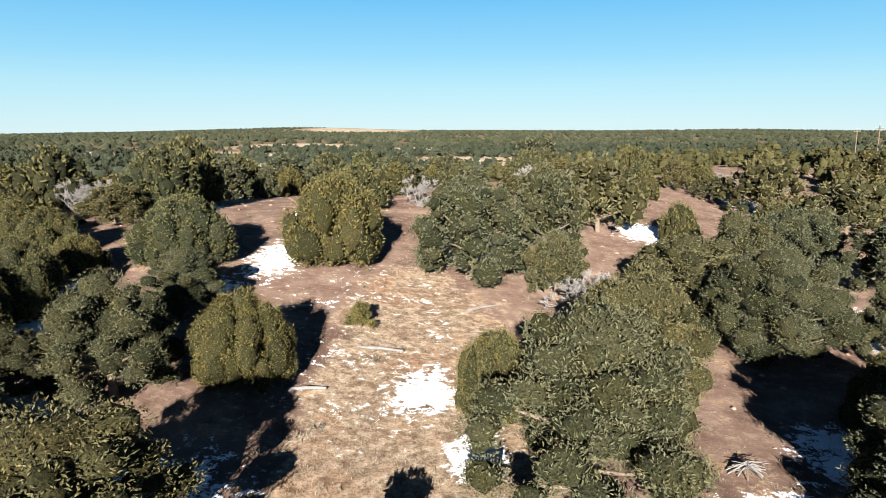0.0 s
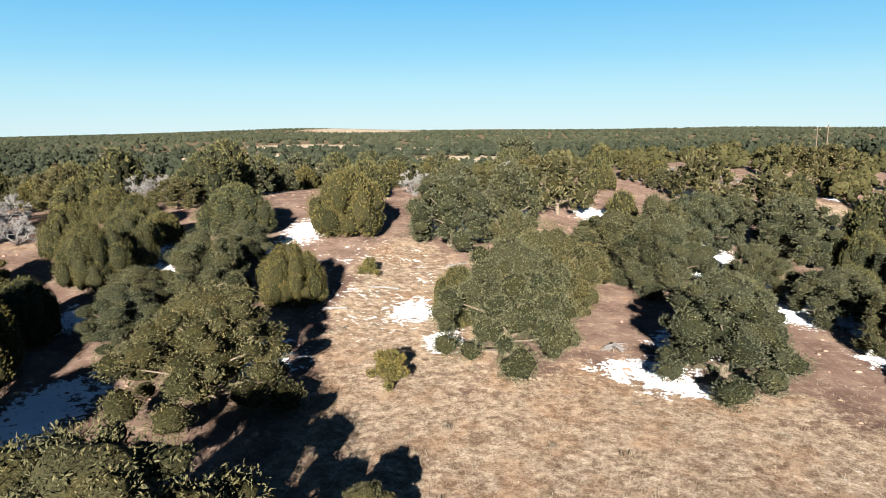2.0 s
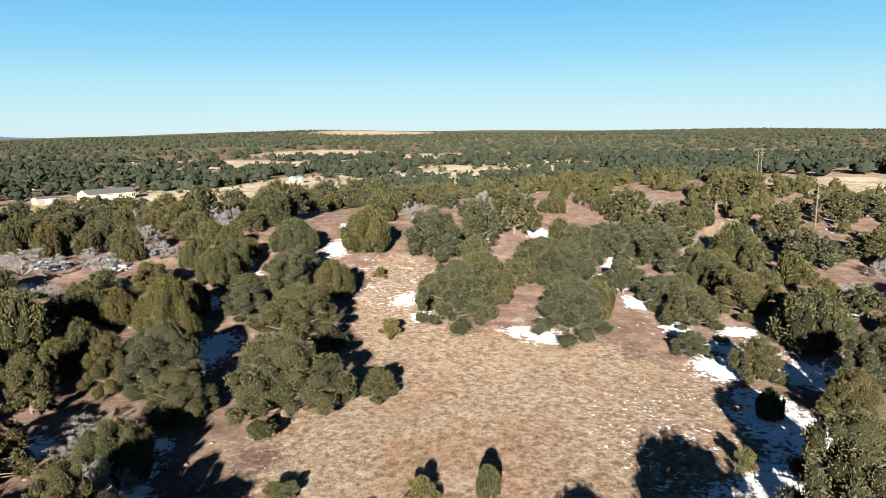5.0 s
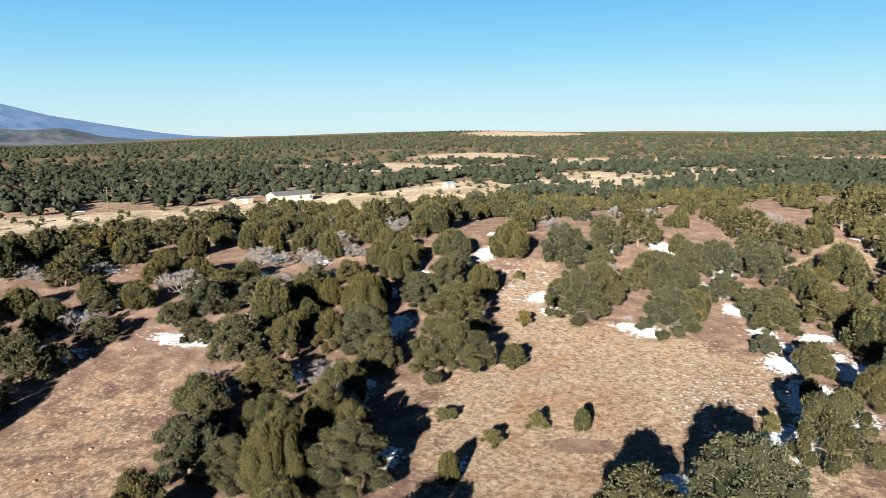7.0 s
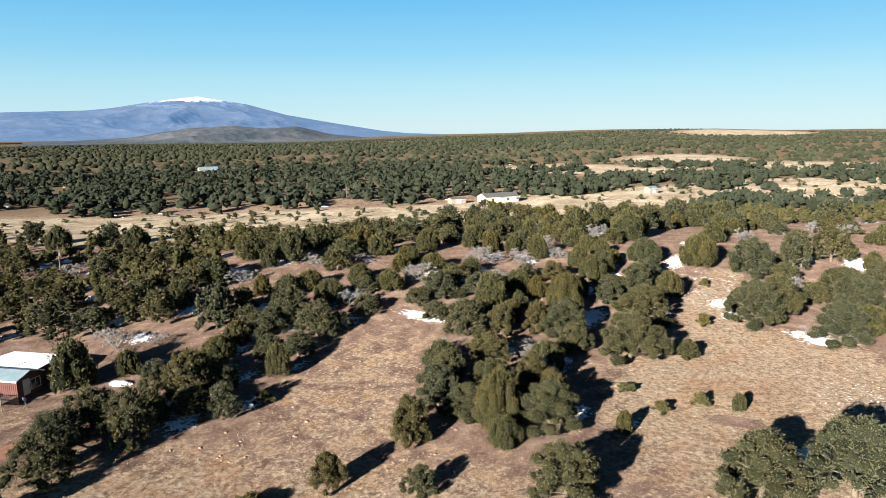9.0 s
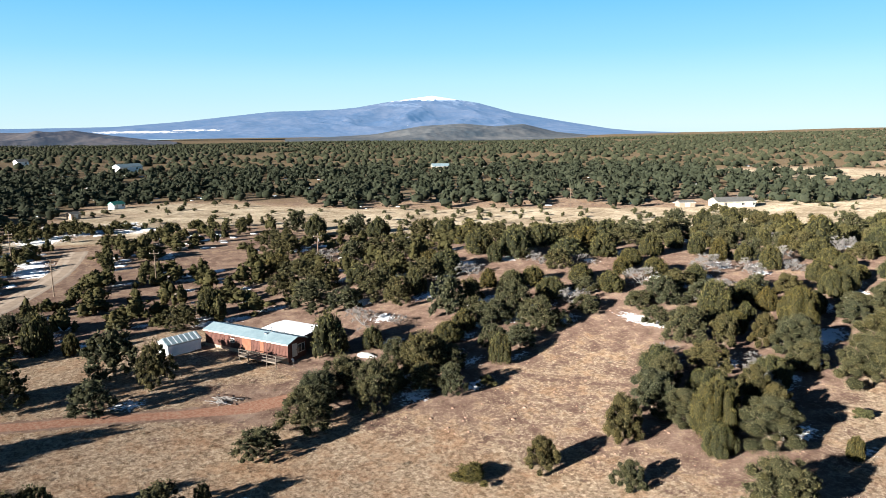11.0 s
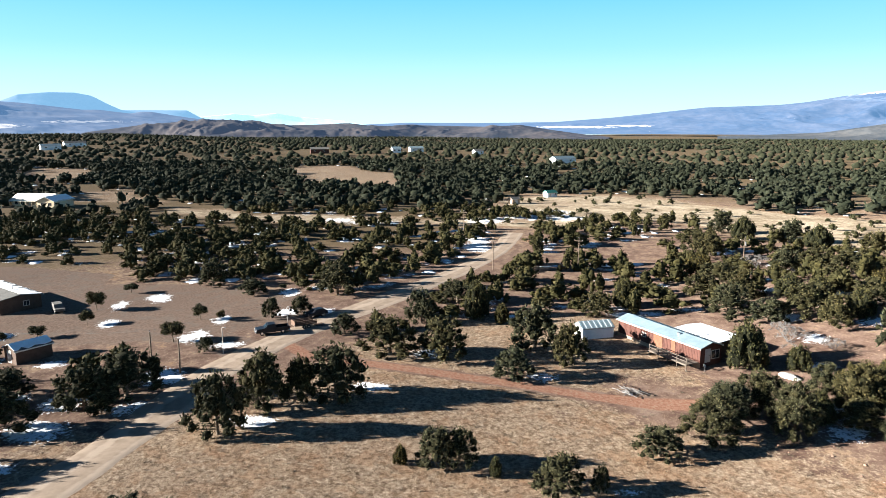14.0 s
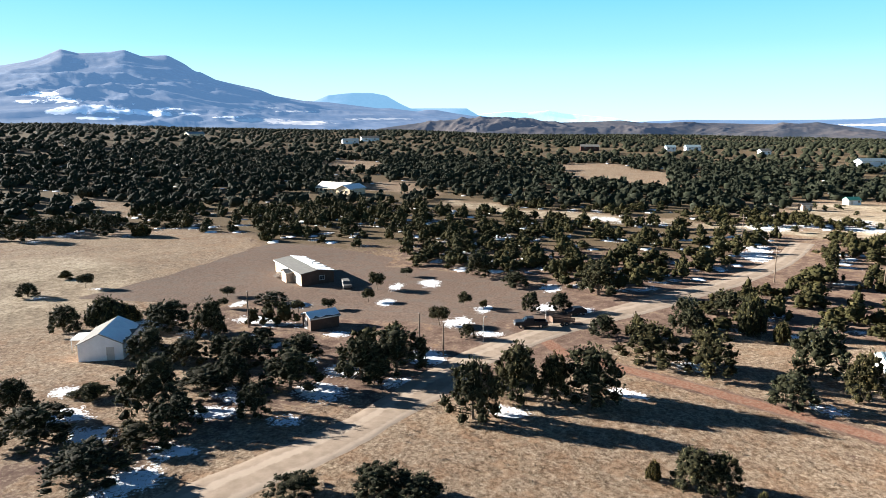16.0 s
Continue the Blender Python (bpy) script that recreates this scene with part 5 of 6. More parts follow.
def opening(house, kind, side, along, z, w, h, L, W):
    """A window or door on one of the four walls: front (-y), back (+y), near end (+x), far end (-x)."""
    out = {"front": (0, -1), "back": (0, 1), "near": (1, 0), "far": (-1, 0)}[side]
    def slab(a0, a1, z0, z1, d0, d1):
        if out[0] == 0:
            y0, y1 = sorted((out[1] * (W / 2 + d0), out[1] * (W / 2 + d1)))
            return (a0, a1, y0, y1, z0, z1)
        x0, x1 = sorted((out[0] * (L / 2 + d0), out[0] * (L / 2 + d1)))
        return (x0, x1, a0, a1, z0, z1)
    a0, a1 = along - w / 2, along + w / 2
    fr = 0.09
    if kind == "window":
        ob = part("window", boxes(slab(a0 - fr, a0, z - fr, z + h + fr, -0.04, 0.05), slab(a1, a1 + fr, z - fr, z + h + fr, -0.04, 0.05), slab(a0, a1, z - fr, z, -0.04, 0.07), slab(a0, a1, z + h, z + h + fr, -0.04, 0.05), slab((a0 + a1) / 2 - 0.025, (a0 + a1) / 2 + 0.025, z, z + h, -0.02, 0.04)), M["trim"], house)
        part("pane", boxes(slab(a0, a1, z, z + h, 0.004, 0.018)), M["glass"], ob, "dark window glass")
    else:
        ob = part("door", boxes(slab(a0, a1, z, z + h, 0.004, 0.05), slab(a0 - fr, a0, z, z + h + fr, -0.04, 0.07), slab(a1, a1 + fr, z, z + h + fr, -0.04, 0.07), slab(a0, a1, z + h, z + h + fr, -0.04, 0.07)), M["trim"], house, "pale panel door")
        part("handle", boxes(slab(a1 - 0.14, a1 - 0.08, z + 0.95, z + 1.07, 0.05, 0.11)), M["chrome"], ob)
    return ob


def house(name, label, x, y, rz, L, W, H, rise, wall, roof, openings=(), snow=(), ribs=0, over=0.35, category="house", group="", chimney=True):
    ob = thing(name, x, y, gz(x, y) + 0.05, rz, label, category, group)
    part("wall", wall_shell(L, W, H, rise), M[wall], ob)
    for i, side in enumerate((-1, 1)):
        part("roof_slope", slope_slab(L, W, H, rise, side, 0.10, over, 0.02, ribs=ribs), M[roof], ob)
        if side in snow:
            part("roof_snow", slope_slab(L, W, H, rise, side, 0.07, over - 0.06, 0.135 + (0.03 if ribs else 0), ragged=0.25, seed=int(abs(x))), M["snow"], ob, "patchy snow on the roof")
    part("fascia", boxes((-L / 2 - over, L / 2 + over, -W / 2 - over - 0.03, -W / 2 - over, H - rise * over / (W / 2) - 0.08, H - rise * over / (W / 2) + 0.12)), M["trim"], ob)
    part("fascia", boxes((-L / 2 - over, L / 2 + over, W / 2 + over, W / 2 + over + 0.03, H - rise * over / (W / 2) - 0.08, H - rise * over / (W / 2) + 0.12)), M["trim"], ob)
    if chimney:
        part("vent_pipe", boxes((L * 0.18, L * 0.18 + 0.16, W * 0.12, W * 0.12 + 0.16, H + rise * 0.6, H + rise + 0.55), (L * 0.18 - 0.05, L * 0.18 + 0.21, W * 0.12 - 0.05, W * 0.12 + 0.21, H + rise + 0.55, H + rise + 0.62)), M["chrome"], ob)
    for kind, side, along, z, w, h in openings:
        opening(ob, kind, side, along, z, w, h, L, W)
    return ob


# the long red trailer home with its deck and lean-to
TL, TW, TH = 17.8, 4.2, 2.75
trailer = house("trailer_home", "long red-brown boarded trailer home with a pale steel roof", -82.6, -47.2, 18, TL, TW, TH, 0.62, "red_siding", "steel_roof",
                [("window", "front", -2.8, 1.45, 0.8, 0.55), ("window", "near", 0.95, 0.9, 1.5, 1.2), ("door", "near", -0.6, 0.45, 0.9, 1.95)], snow=(), ribs=0, over=0.25)
bm = bmesh.new()
for i in range(59):
    xx = -TL / 2 + 0.15 + i * 0.3
    box(bm, xx, xx + 0.05, -TW / 2 - 0.03, -TW / 2 - 0.001, 0.5, TH - 0.02)
part("batten", bm, M["red_siding"], trailer)
part("skirt", boxes((-TL / 2 - 0.02, TL / 2 + 0.02, -TW / 2 - 0.05, -TW / 2 - 0.002, -0.4, 0.48)), M["tan_siding"], trailer, "pale lower skirting")
for px, pw in ((-0.6, 1.9), (3.2, 0.8)):
    part("bare_panel", boxes((px, px + pw, -TW / 2 - 0.06, -TW / 2 - 0.032, 0.5, TH - 0.05)), M["orange_board"], trailer, "newer orange boards patched into the wall")
part("satellite_mount", boxes((3.0, 3.5, -0.9, -0.5, TH + 0.55, TH + 0.75)), M["chrome"], trailer)


def local(ob_pose, x, y, z=0.0):
    return ob_pose @ Vector((x, y, z))


tp = trailer.matrix_basis.copy()
deck = thing("deck", *local(tp, 4.9, -3.42), 18, "weathered wooden deck with rails and steps", "deck")
for i in range(16):
    part("board", boxes((-3.9 + i * 0.485, -3.9 + i * 0.485 + 0.46, -1.2, 1.2, 0.60, 0.65)), M["deck"], deck)
for px in (-3.8, -1.9, 0, 1.9, 3.75):
    part("post", boxes((px, px + 0.1, -1.2, -1.1, -0.4, 1.55), bevel=0.01), M["deck"], deck)
part("rail", boxes((-3.85, 3.85, -1.24, -1.08, 1.55, 1.61)), M["deck"], deck)
part("rail", boxes((-3.85, 3.85, -1.19, -1.13, 1.05, 1.13)), M["deck"], deck)
part("joist", boxes((-3.9, 3.86, -1.2, -1.14, 0.40, 0.598)), M["deck"], deck)
for i in range(3):
    part("step", boxes((-4.3 - i * 0.32, -3.98 - i * 0.32, -0.7, 0.5, 0.38 - i * 0.19, 0.43 - i * 0.19)), M["deck"], deck)
lean = house("lean_to", "dark lean-to with a flat snow-covered roof", *local(tp, 3.6, 5.4)[:2], 18, 8.6, 5.4, 2.35, 0.18, "brown_siding", "snow", [("window", "near", 0.5, 1.0, 0.9, 0.8)], snow=(), over=0.2, category="shed", chimney=False)
shed = house("metal_shed", "low white metal shed with a ribbed snow-striped roof", -90.6, -56.2, 95, 5.6, 3.2, 1.75, 0.75, "white_siding", "steel_roof", [("door", "near", 0, 0.02, 1.3, 1.6)], snow=(), ribs=13, over=0.12, category="shed", chimney=False)
for i in range(12):
    part("snow_strip", slope_slab(5.6, 3.2, 1.75, 0.75, -1 if i % 2 else 1, 0.03, 0.08, 0.125, -2.7 + i * 0.45, -2.7 + i * 0.45 + 0.25), M["snow"], shed)

# the white gabled building across the road
white = house("white_building", "white gabled metal building with snow on one roof slope", -74.9, -173.2, 201.7, 9.6, 6.4, 2.7, 1.55, "white_siding", "grey_roof",
              [("door", "far", -1.4, 0.05, 0.95, 2.05), ("window", "front", 1.5, 1.0, 1.0, 0.9)], snow=(-1,), over=0.25, category="building", chimney=False)
porch = thing("porch", -75.6, -178.6, gz(-75.6, -178.6), 201.7, "small white open porch frame", "porch")
part("roof_panel", boxes((-2.0, 2.0, -1.4, 1.4, 2.0, 2.1)), M["white_siding"], porch)
for px, py in ((-1.9, -1.3), (1.8, -1.3), (-1.9, 1.2), (1.8, 1.2)):
    part("post", boxes((px, px + 0.1, py, py + 0.1, -0.3, 2.0)), M["trim"], porch)
part("rail", boxes((-1.9, 1.9, -1.34, -1.28, 0.9, 0.98)), M["trim"], porch)

# the brown house in the bare yard
# walls brown to put the end wall's shade into colour; front panel stays tan
brown = house("brown_house", "tan low house with a grey roof and snow", -133.1, -166.3, 43.5, 18.5, 7.6, 2.75, 0.55, "brown_siding", "grey_roof",
              [("window", "front", x, 1.0, 1.1, 1.0) for x in (-7, -3.4, 5.5)] + [("door", "front", 1.2, 0.1, 1.0, 2.05), ("window", "near", 1.0, 1.0, 1.0, 0.9)], snow=(1,), over=0.4)
part("front_cladding", boxes((-9.24, 9.24, -3.83, -3.802, 0.0, 2.6)), M["cream"], brown, "pale tan panel for the sunlit front wall")
bp = brown.matrix_basis.copy()
bay = house("porch_gable", "tan entrance wing with a grey gable roof", *local(bp, 2.2, -4.4)[:2], 133.5, 2.2, 3.4, 2.3, 0.5, "tan_siding", "grey_roof", [("door", "far", 0.0, 0.1, 1.0, 2.0)], snow=(), over=0.25, category="porch", chimney=False)
steps = thing("porch_steps", *local(bp, -3.0, -5.2), 43.5, "pale wooden porch steps", "steps")
for i in range(4):
    part("tread", boxes((-1.2, 1.2, -0.9 + i * 0.3, -0.55 + i * 0.3, 0.1 + i * 0.17, 0.16 + i * 0.17)), M["deck"], steps)
part("landing", boxes((-1.6, 1.6, 0.3, 1.35, 0.62, 0.70)), M["deck"], steps)
small = house("yard_shed", "small dark wooden shed with snow on its roof", -95.2, -146.3, 137, 5.4, 3.6, 2.2, 0.7, "brown_siding", "grey_roof", [("door", "far", 0.2, 0.05, 1.0, 1.9)], snow=(-1, 1), over=0.25, category="shed", chimney=False)

# houses further off
cream = house("cream_house", "cream house with a wide pale roof on a rise", -316, -229, 74, 17, 10, 2.9, 2.2, "cream", "pale_roof", [("window", "front", x, 0.9, 1.5, 1.2) for x in (-6.5, -3.5, 3.6)] + [("door", "front", 0.4, 0.1, 1.2, 2.1)], snow=(), over=0.9)
cp = cream.matrix_basis.copy()
for i in range(6):
    part("porch_post", boxes((-8.4 + i * 2.6, -8.2 + i * 2.6, -6.9, -6.7, -0.3, 2.35)), M["cream"], cream)
part("porch_roof", boxes((-9.0, 5.4, -7.2, -5.85, 2.35, 2.5)), M["pale_roof"], cream)
house("cream_wing", "cream gabled wing with blue-shaded snow on its roof", *local(cp, 10.2, -2.2)[:2], 164, 13, 8, 2.9, 1.8, "cream", "pale_roof", [("window", "far", 1.5, 0.9, 1.4, 1.2), ("window", "far", -1.8, 0.9, 1.4, 1.2)], snow=(-1, 1), over=0.6, category="house", chimney=False)
house("meadow_house", "low cream house with a grey roof by the meadow", -124, 206, 53, 17, 9, 2.6, 1.5, "cream", "grey_roof", [("window", "front", x, 1.0, 1.3, 1.0) for x in (-9, -5, 3, 8)] + [("door", "front", -1, 0.1, 1.0, 2.05)], snow=(), over=0.4)
house("meadow_garage", "low tan garage beside the meadow house", -138, 191, 53, 7, 5, 1.9, 0.7, "tan_siding", "grey_roof", [("door", "front", 0, 0.05, 2.2, 1.9)], over=0.2, category="garage", chimney=False)
house("meadow_barn", "tan outbuilding at the meadow's edge", -66, 262, 60, 5.5, 4, 2.2, 0.9, "tan_siding", "steel_roof", [("door", "front", 0, 0.05, 2.4, 2.4)], over=0.3, category="barn", chimney=False)
house("teal_roof_house", "white cabin with a teal roof and snow", -333, 12, 110, 6, 4.2, 2.2, 1.2, "white_siding", "teal_roof", [("window", "front", 2, 1, 1, 1), ("door", "front", -1.5, 0.1, 1, 2)], snow=(), over=0.3)
house("tan_shed", "tan shed in a muddy yard", -299, -16, 110, 4.2, 3.2, 2.2, 0.7, "tan_siding", "grey_roof", [("door", "front", 0, 0.05, 1.6, 2.0)], over=0.25, category="shed", chimney=False)
for nm, hx, hy, hr, hl, hw, wl_, rf in (("far_house", -590, 104, 110, 22, 9, "white_siding", "steel_roof"), ("far_house", -815, -2, 100, 16, 9, "white_siding", "steel_roof"), ("far_house", -800, -27, 100, 10, 8, "white_siding", "steel_roof"),
                                        ("far_house", -733, 56, 105, 10, 8, "white_siding", "grey_roof"), ("far_house", -729, -566, 150, 20, 10, "cream", "steel_roof"), ("far_house", -825, -409, 120, 20, 10, "white_siding", "steel_roof"),
                                        ("far_house", -904, -410, 120, 24, 10, "white_siding", "grey_roof"), ("far_house", -783, -114, 95, 20, 12, "red_siding", "grey_roof"), ("far_house", -420, 300, 60, 14, 8, "tan_siding", "steel_roof")):
    house(nm, "distant %s house among the trees" % ("red" if "red" in wl_ else "tan" if "tan" in wl_ or wl_ == "cream" else "white"), hx, hy, hr, hl, hw, 4.6, 2.0, wl_, rf, [("window", "front", -hl / 4, 2.0, 1.6, 1.4), ("window", "front", hl / 4, 2.0, 1.6, 1.4)], over=0.5, group="houses in the far woods", chimney=False)


# ---- poles and wires ----
def tube(points, rad, sides=6, r_end=None):
    bm = bmesh.new()
    rings = []
    P = [Vector(p) for p in points]
    for i, p in enumerate(P):
        d = (P[min(i + 1, len(P) - 1)] - P[max(i - 1, 0)]).normalized()
        s = d.orthogonal().normalized()
        t = d.cross(s)
        k = rad + ((r_end if r_end is not None else rad) - rad) * i / (len(P) - 1)
        rings.append([bm.verts.new(p + (s * math.cos(6.2832 * j / sides) + t * math.sin(6.2832 * j / sides)) * k) for j in range(sides)])
    for a, c in zip(rings, rings[1:]):
        for j in range(sides):
            bm.faces.new((a[j], a[(j + 1) % sides], c[(j + 1) % sides], c[j]))
    bm.faces.new(rings[0][::-1]), bm.faces.new(rings[-1])
    bmesh.ops.recalc_face_normals(bm, faces=bm.faces)
    return bm


def utility_pole(x, y, h, rz, arm=True, can=False):
    ob = thing("utility_pole", x, y, gz(x, y) - 0.05, rz, "weathered wooden utility pole" + (" with a transformer can" if can else " with insulators" if arm else ""), "utility pole", "utility poles")
    part("shaft", tube([(0, 0, -0.5), (0, 0, h * 0.5), (0.02, 0, h)], 0.15, 8, 0.10), M["pole"], ob)
    if arm:
        part("crossarm", boxes((-1.1, 1.1, -0.16, -0.06, h - 0.75, h - 0.62), bevel=0.01), M["pole"], ob)
        for k in (-1.0, 0.95):
            part("insulator", tube([(k, -0.11, h - 0.62), (k, -0.11, h - 0.45)], 0.05, 6, 0.03), M["plastic_white"], ob)
    part("insulator", tube([(0, 0, h), (0, 0, h + 0.18)], 0.05, 6, 0.03), M["plastic_white"], ob)
    if can:
        part("transformer", tube([(0.28, 0, h - 2.0), (0.28, 0, h - 1.15)], 0.2, 10), M["chrome"], ob, "grey transformer can")
    return ob


POLES = [(-80.3, -124.4, 7.4, 40, False, False), (-83.4, -121.4, 5.2, 40, False, False), (-92.4, -158.8, 6.6, 70, False, False), (-197.8, -58.6, 9.5, 50, True, False), (-149.0, -60.3, 8.0, 50, True, False), (-135.8, -1.2, 7.5, 60, True, True),
         (-146.7, -39.0, 8.0, 55, True, False), (75.8, 87.7, 8.0, 30, False, True), (102, 175, 9.0, 20, True, False), (86, 140, 9.0, 20, True, False), (-170, 150, 9, 40, True, False), (-340, -300, 9, 40, False, False)]
for row in POLES:
    utility_pole(*row)


def wire(a, c, sag):
    n = 14
    pts = [(a[0] + (c[0] - a[0]) * i / n, a[1] + (c[1] - a[1]) * i / n, a[2] + (c[2] - a[2]) * i / n - sag * 4 * (i / n) * (1 - i / n)) for i in range(n + 1)]
    m = tagged(part("power_line", tube(pts, 0.012, 3), M["wire"]), "thin dark sagging power line between poles", "power line", "power lines")
    return m


def pole_top(i, dz=0.2):
    x, y, h = POLES[i][:3]
    return x, y, gz(x, y) + h + dz - 0.05


for i, j, sag in ((0, 2, 0.8), (0, 1, 0.15), (0, 4, 1.6), (4, 3, 1.0), (4, 6, 0.6), (6, 5, 0.9)):
    wire(pole_top(i), pole_top(j), sag)
wire(pole_top(2), (-133.1, -163.0, gz(-133, -163) + 3.7), 0.6)
for lx, ly, lh in ((-90.9, -116.5, 4.2), (-104.0, -107.5, 3.6)):
    ob = thing("yard_lamp", lx, ly, gz(lx, ly) - 0.05, 60, "thin pale yard post with a lamp arm", "lamp post", "yard posts")
    part("post", tube([(0, 0, -0.3), (0, 0, lh)], 0.06, 8, 0.045), M["trim"], ob)
    part("arm", tube([(0, 0, lh - 0.02), (0.25, 0, lh + 0.12), (0.5, 0, lh + 0.1)], 0.03, 6), M["trim"], ob)
    part("lamp_head", boxes((0.42, 0.75, -0.09, 0.09, lh + 0.04, lh + 0.14), bevel=0.02), M["chrome"], ob)


# ---- vehicles ----
def profile_body(rows, half, inset=0.12, split=0.9):
    """A car body from its side outline (x, z), narrowing a little above the waist."""
    bm = bmesh.new()
    sides = [[bm.verts.new((x, s * (half - (inset if z > split else 0)), z)) for x, z in rows] for s in (-1, 1)]
    n = len(rows)
    bm.faces.new(sides[0]), bm.faces.new(sides[1][::-1])
    for i in range(n):
        j = (i + 1) % n
        bm.faces.new((sides[0][i], sides[1][i], sides[1][j], sides[0][j]))
    bmesh.ops.recalc_face_normals(bm, faces=bm.faces)
    bmesh.ops.bevel(bm, geom=[e for e in bm.edges if abs(e.verts[0].co.y - e.verts[1].co.y) < 0.3], offset=0.045, segments=2, affect="EDGES")
    return bm


def wheel(parent, x, y, rad, wide):
    w = part("wheel", tube([(x, y - wide / 2, rad), (x, y, rad), (x, y + wide / 2, rad)], rad, 18), M["rubber"], parent, "black rubber tyre")
    s = 1 if y > 0 else -1
    part("rim", tube([(x, y + s * (wide / 2 - 0.02), rad), (x, y + s * (wide / 2 + 0.015), rad)], rad * 0.6, 14, rad * 0.5), M["chrome"], w)


def pickup(x, y, rz):
    ob = thing("pickup_truck", x, y, gz(x, y) + 0.05, rz, "dark blue-black pickup truck parked on the gravel drive", "pickup truck")
    part("cab", profile_body([(-0.55, 0.45), (2.75, 0.45), (2.78, 0.95), (2.6, 1.12), (1.35, 1.2), (0.75, 1.78), (-0.45, 1.82), (-0.6, 1.2)], 0.96, 0.14, 1.25), M["paint_dark"], ob)
    part("bed", boxes((-2.75, -0.58, -0.96, -0.88, 0.5, 1.2), (-2.75, -0.58, 0.88, 0.96, 0.5, 1.2), (-2.75, -0.58, -0.88, 0.88, 0.5, 0.75), bevel=0.02), M["paint_dark"], ob)
    part("tailgate", boxes((-2.82, -2.75, -0.94, 0.94, 0.52, 1.18), bevel=0.02), M["paint_dark"], ob)
    for s in (-1, 1):
        part("side_window", boxes((-0.38, 0.72, s * 0.835 - 0.012, s * 0.835 + 0.012, 1.27, 1.70)), M["glass"], ob)
        part("headlight", boxes((2.74, 2.80, s * 0.78 - 0.16, s * 0.78 + 0.16, 0.80, 1.0), bevel=0.02), M["plastic_white"], ob)
        part("tail_light", boxes((-2.84, -2.8, s * 0.86 - 0.07, s * 0.86 + 0.07, 0.75, 1.1)), M["lamp_red"], ob)
        part("mirror", boxes((0.95, 1.1, s * 1.06 - 0.1, s * 1.06 + 0.1, 1.2, 1.38), bevel=0.02), M["paint_dark"], ob)
        for wx in (1.8, -1.65):
            wheel(ob, wx, s * 0.85, 0.39, 0.27)
    bm = bmesh.new()
    vs = [bm.verts.new(v) for v in ((1.37, -0.74, 1.24), (1.37, 0.74, 1.24), (0.79, 0.70, 1.75), (0.79, -0.70, 1.75))]
    f = bm.faces.new(vs)
    bmesh.ops.solidify(bm, geom=[f], thickness=0.03)
    part("windscreen", bm, M["glass"], ob)
    part("bumper", boxes((2.72, 2.88, -0.9, 0.9, 0.45, 0.65), bevel=0.03), M["chrome"], ob)
    part("bumper", boxes((-2.95, -2.82, -0.9, 0.9, 0.45, 0.6), bevel=0.03), M["chrome"], ob)
    part("grille", boxes((2.76, 2.795, -0.55, 0.55, 0.72, 0.98)), M["chrome"], ob)
    return ob


HEAD = -76
pickup(-100.2, -109.8, HEAD)
ut = thing("utility_trailer", -103.3, -104.6, gz(-103.3, -104.6) + 0.05, HEAD + 8, "rusty open utility trailer with wooden sides and ramp down", "trailer")
part("floor_bed", boxes((-2.0, 2.0, -0.95, 0.95, 0.55, 0.63)), M["deck"], ut)
for s in (-1, 1):
    for k in range(3):
        part("side_board", boxes((-2.0, 2.0, s * 0.97 - 0.03, s * 0.97 + 0.03, 0.66 + k * 0.25, 0.87 + k * 0.25)), M["rust"], ut)
    wheel(ut, -0.45, s * 1.1, 0.33, 0.2), wheel(ut, 0.35, s * 1.1, 0.33, 0.2)
part("drawbar", tube([(2.0, 0, 0.55), (3.3, 0, 0.5)], 0.05), M["rust"], ut)
part("headboard", boxes((1.95, 2.02, -0.95, 0.95, 0.64, 1.5)), M["rust"], ut)
part("ramp", boxes((-3.6, -2.05, -0.9, 0.9, 0.02, 0.09)), M["rust"], ut)
car = thing("parked_car", -110.6, -102.6, gz(-110.6, -102.6) + 0.05, -60, "small black hatchback parked under trees", "car")
part("body", profile_body([(-1.95, 0.35), (1.95, 0.35), (2.0, 0.75), (1.1, 0.92), (0.5, 1.42), (-1.1, 1.45), (-1.9, 0.98)], 0.86, 0.14, 1.0), M["paint_dark"], car)
for s in (-1, 1):
    part("side_window", boxes((-1.0, 0.45, s * 0.735 - 0.012, s * 0.735 + 0.012, 1.04, 1.34)), M["glass"], car)
    for wx in (-1.25, 1.25):
        wheel(car, wx, s * 0.78, 0.31, 0.2)
    part("headlight", boxes((1.93, 2.02, s * 0.62 - 0.14, s * 0.62 + 0.14, 0.6, 0.74)), M["plastic_white"], car)
# a white car, its shade put into a grey body colour
van = thing("parked_suv", -124.5, -152.5, gz(-124.5, -152.5) + 0.05, 30, "white car beside the house, painted grey for the shade", "car")
part("body", profile_body([(-2.1, 0.4), (2.1, 0.4), (2.15, 0.9), (1.2, 1.05), (0.6, 1.6), (-1.8, 1.62), (-2.1, 1.0)], 0.9, 0.13, 1.1), M["grey_roof"], van)
for s in (-1, 1):
    part("side_window", boxes((-1.6, 0.5, s * 0.782 - 0.012, s * 0.782 + 0.012, 1.12, 1.5)), M["glass"], van)
    for wx in (-1.35, 1.35):
        wheel(van, wx, s * 0.82, 0.34, 0.22)


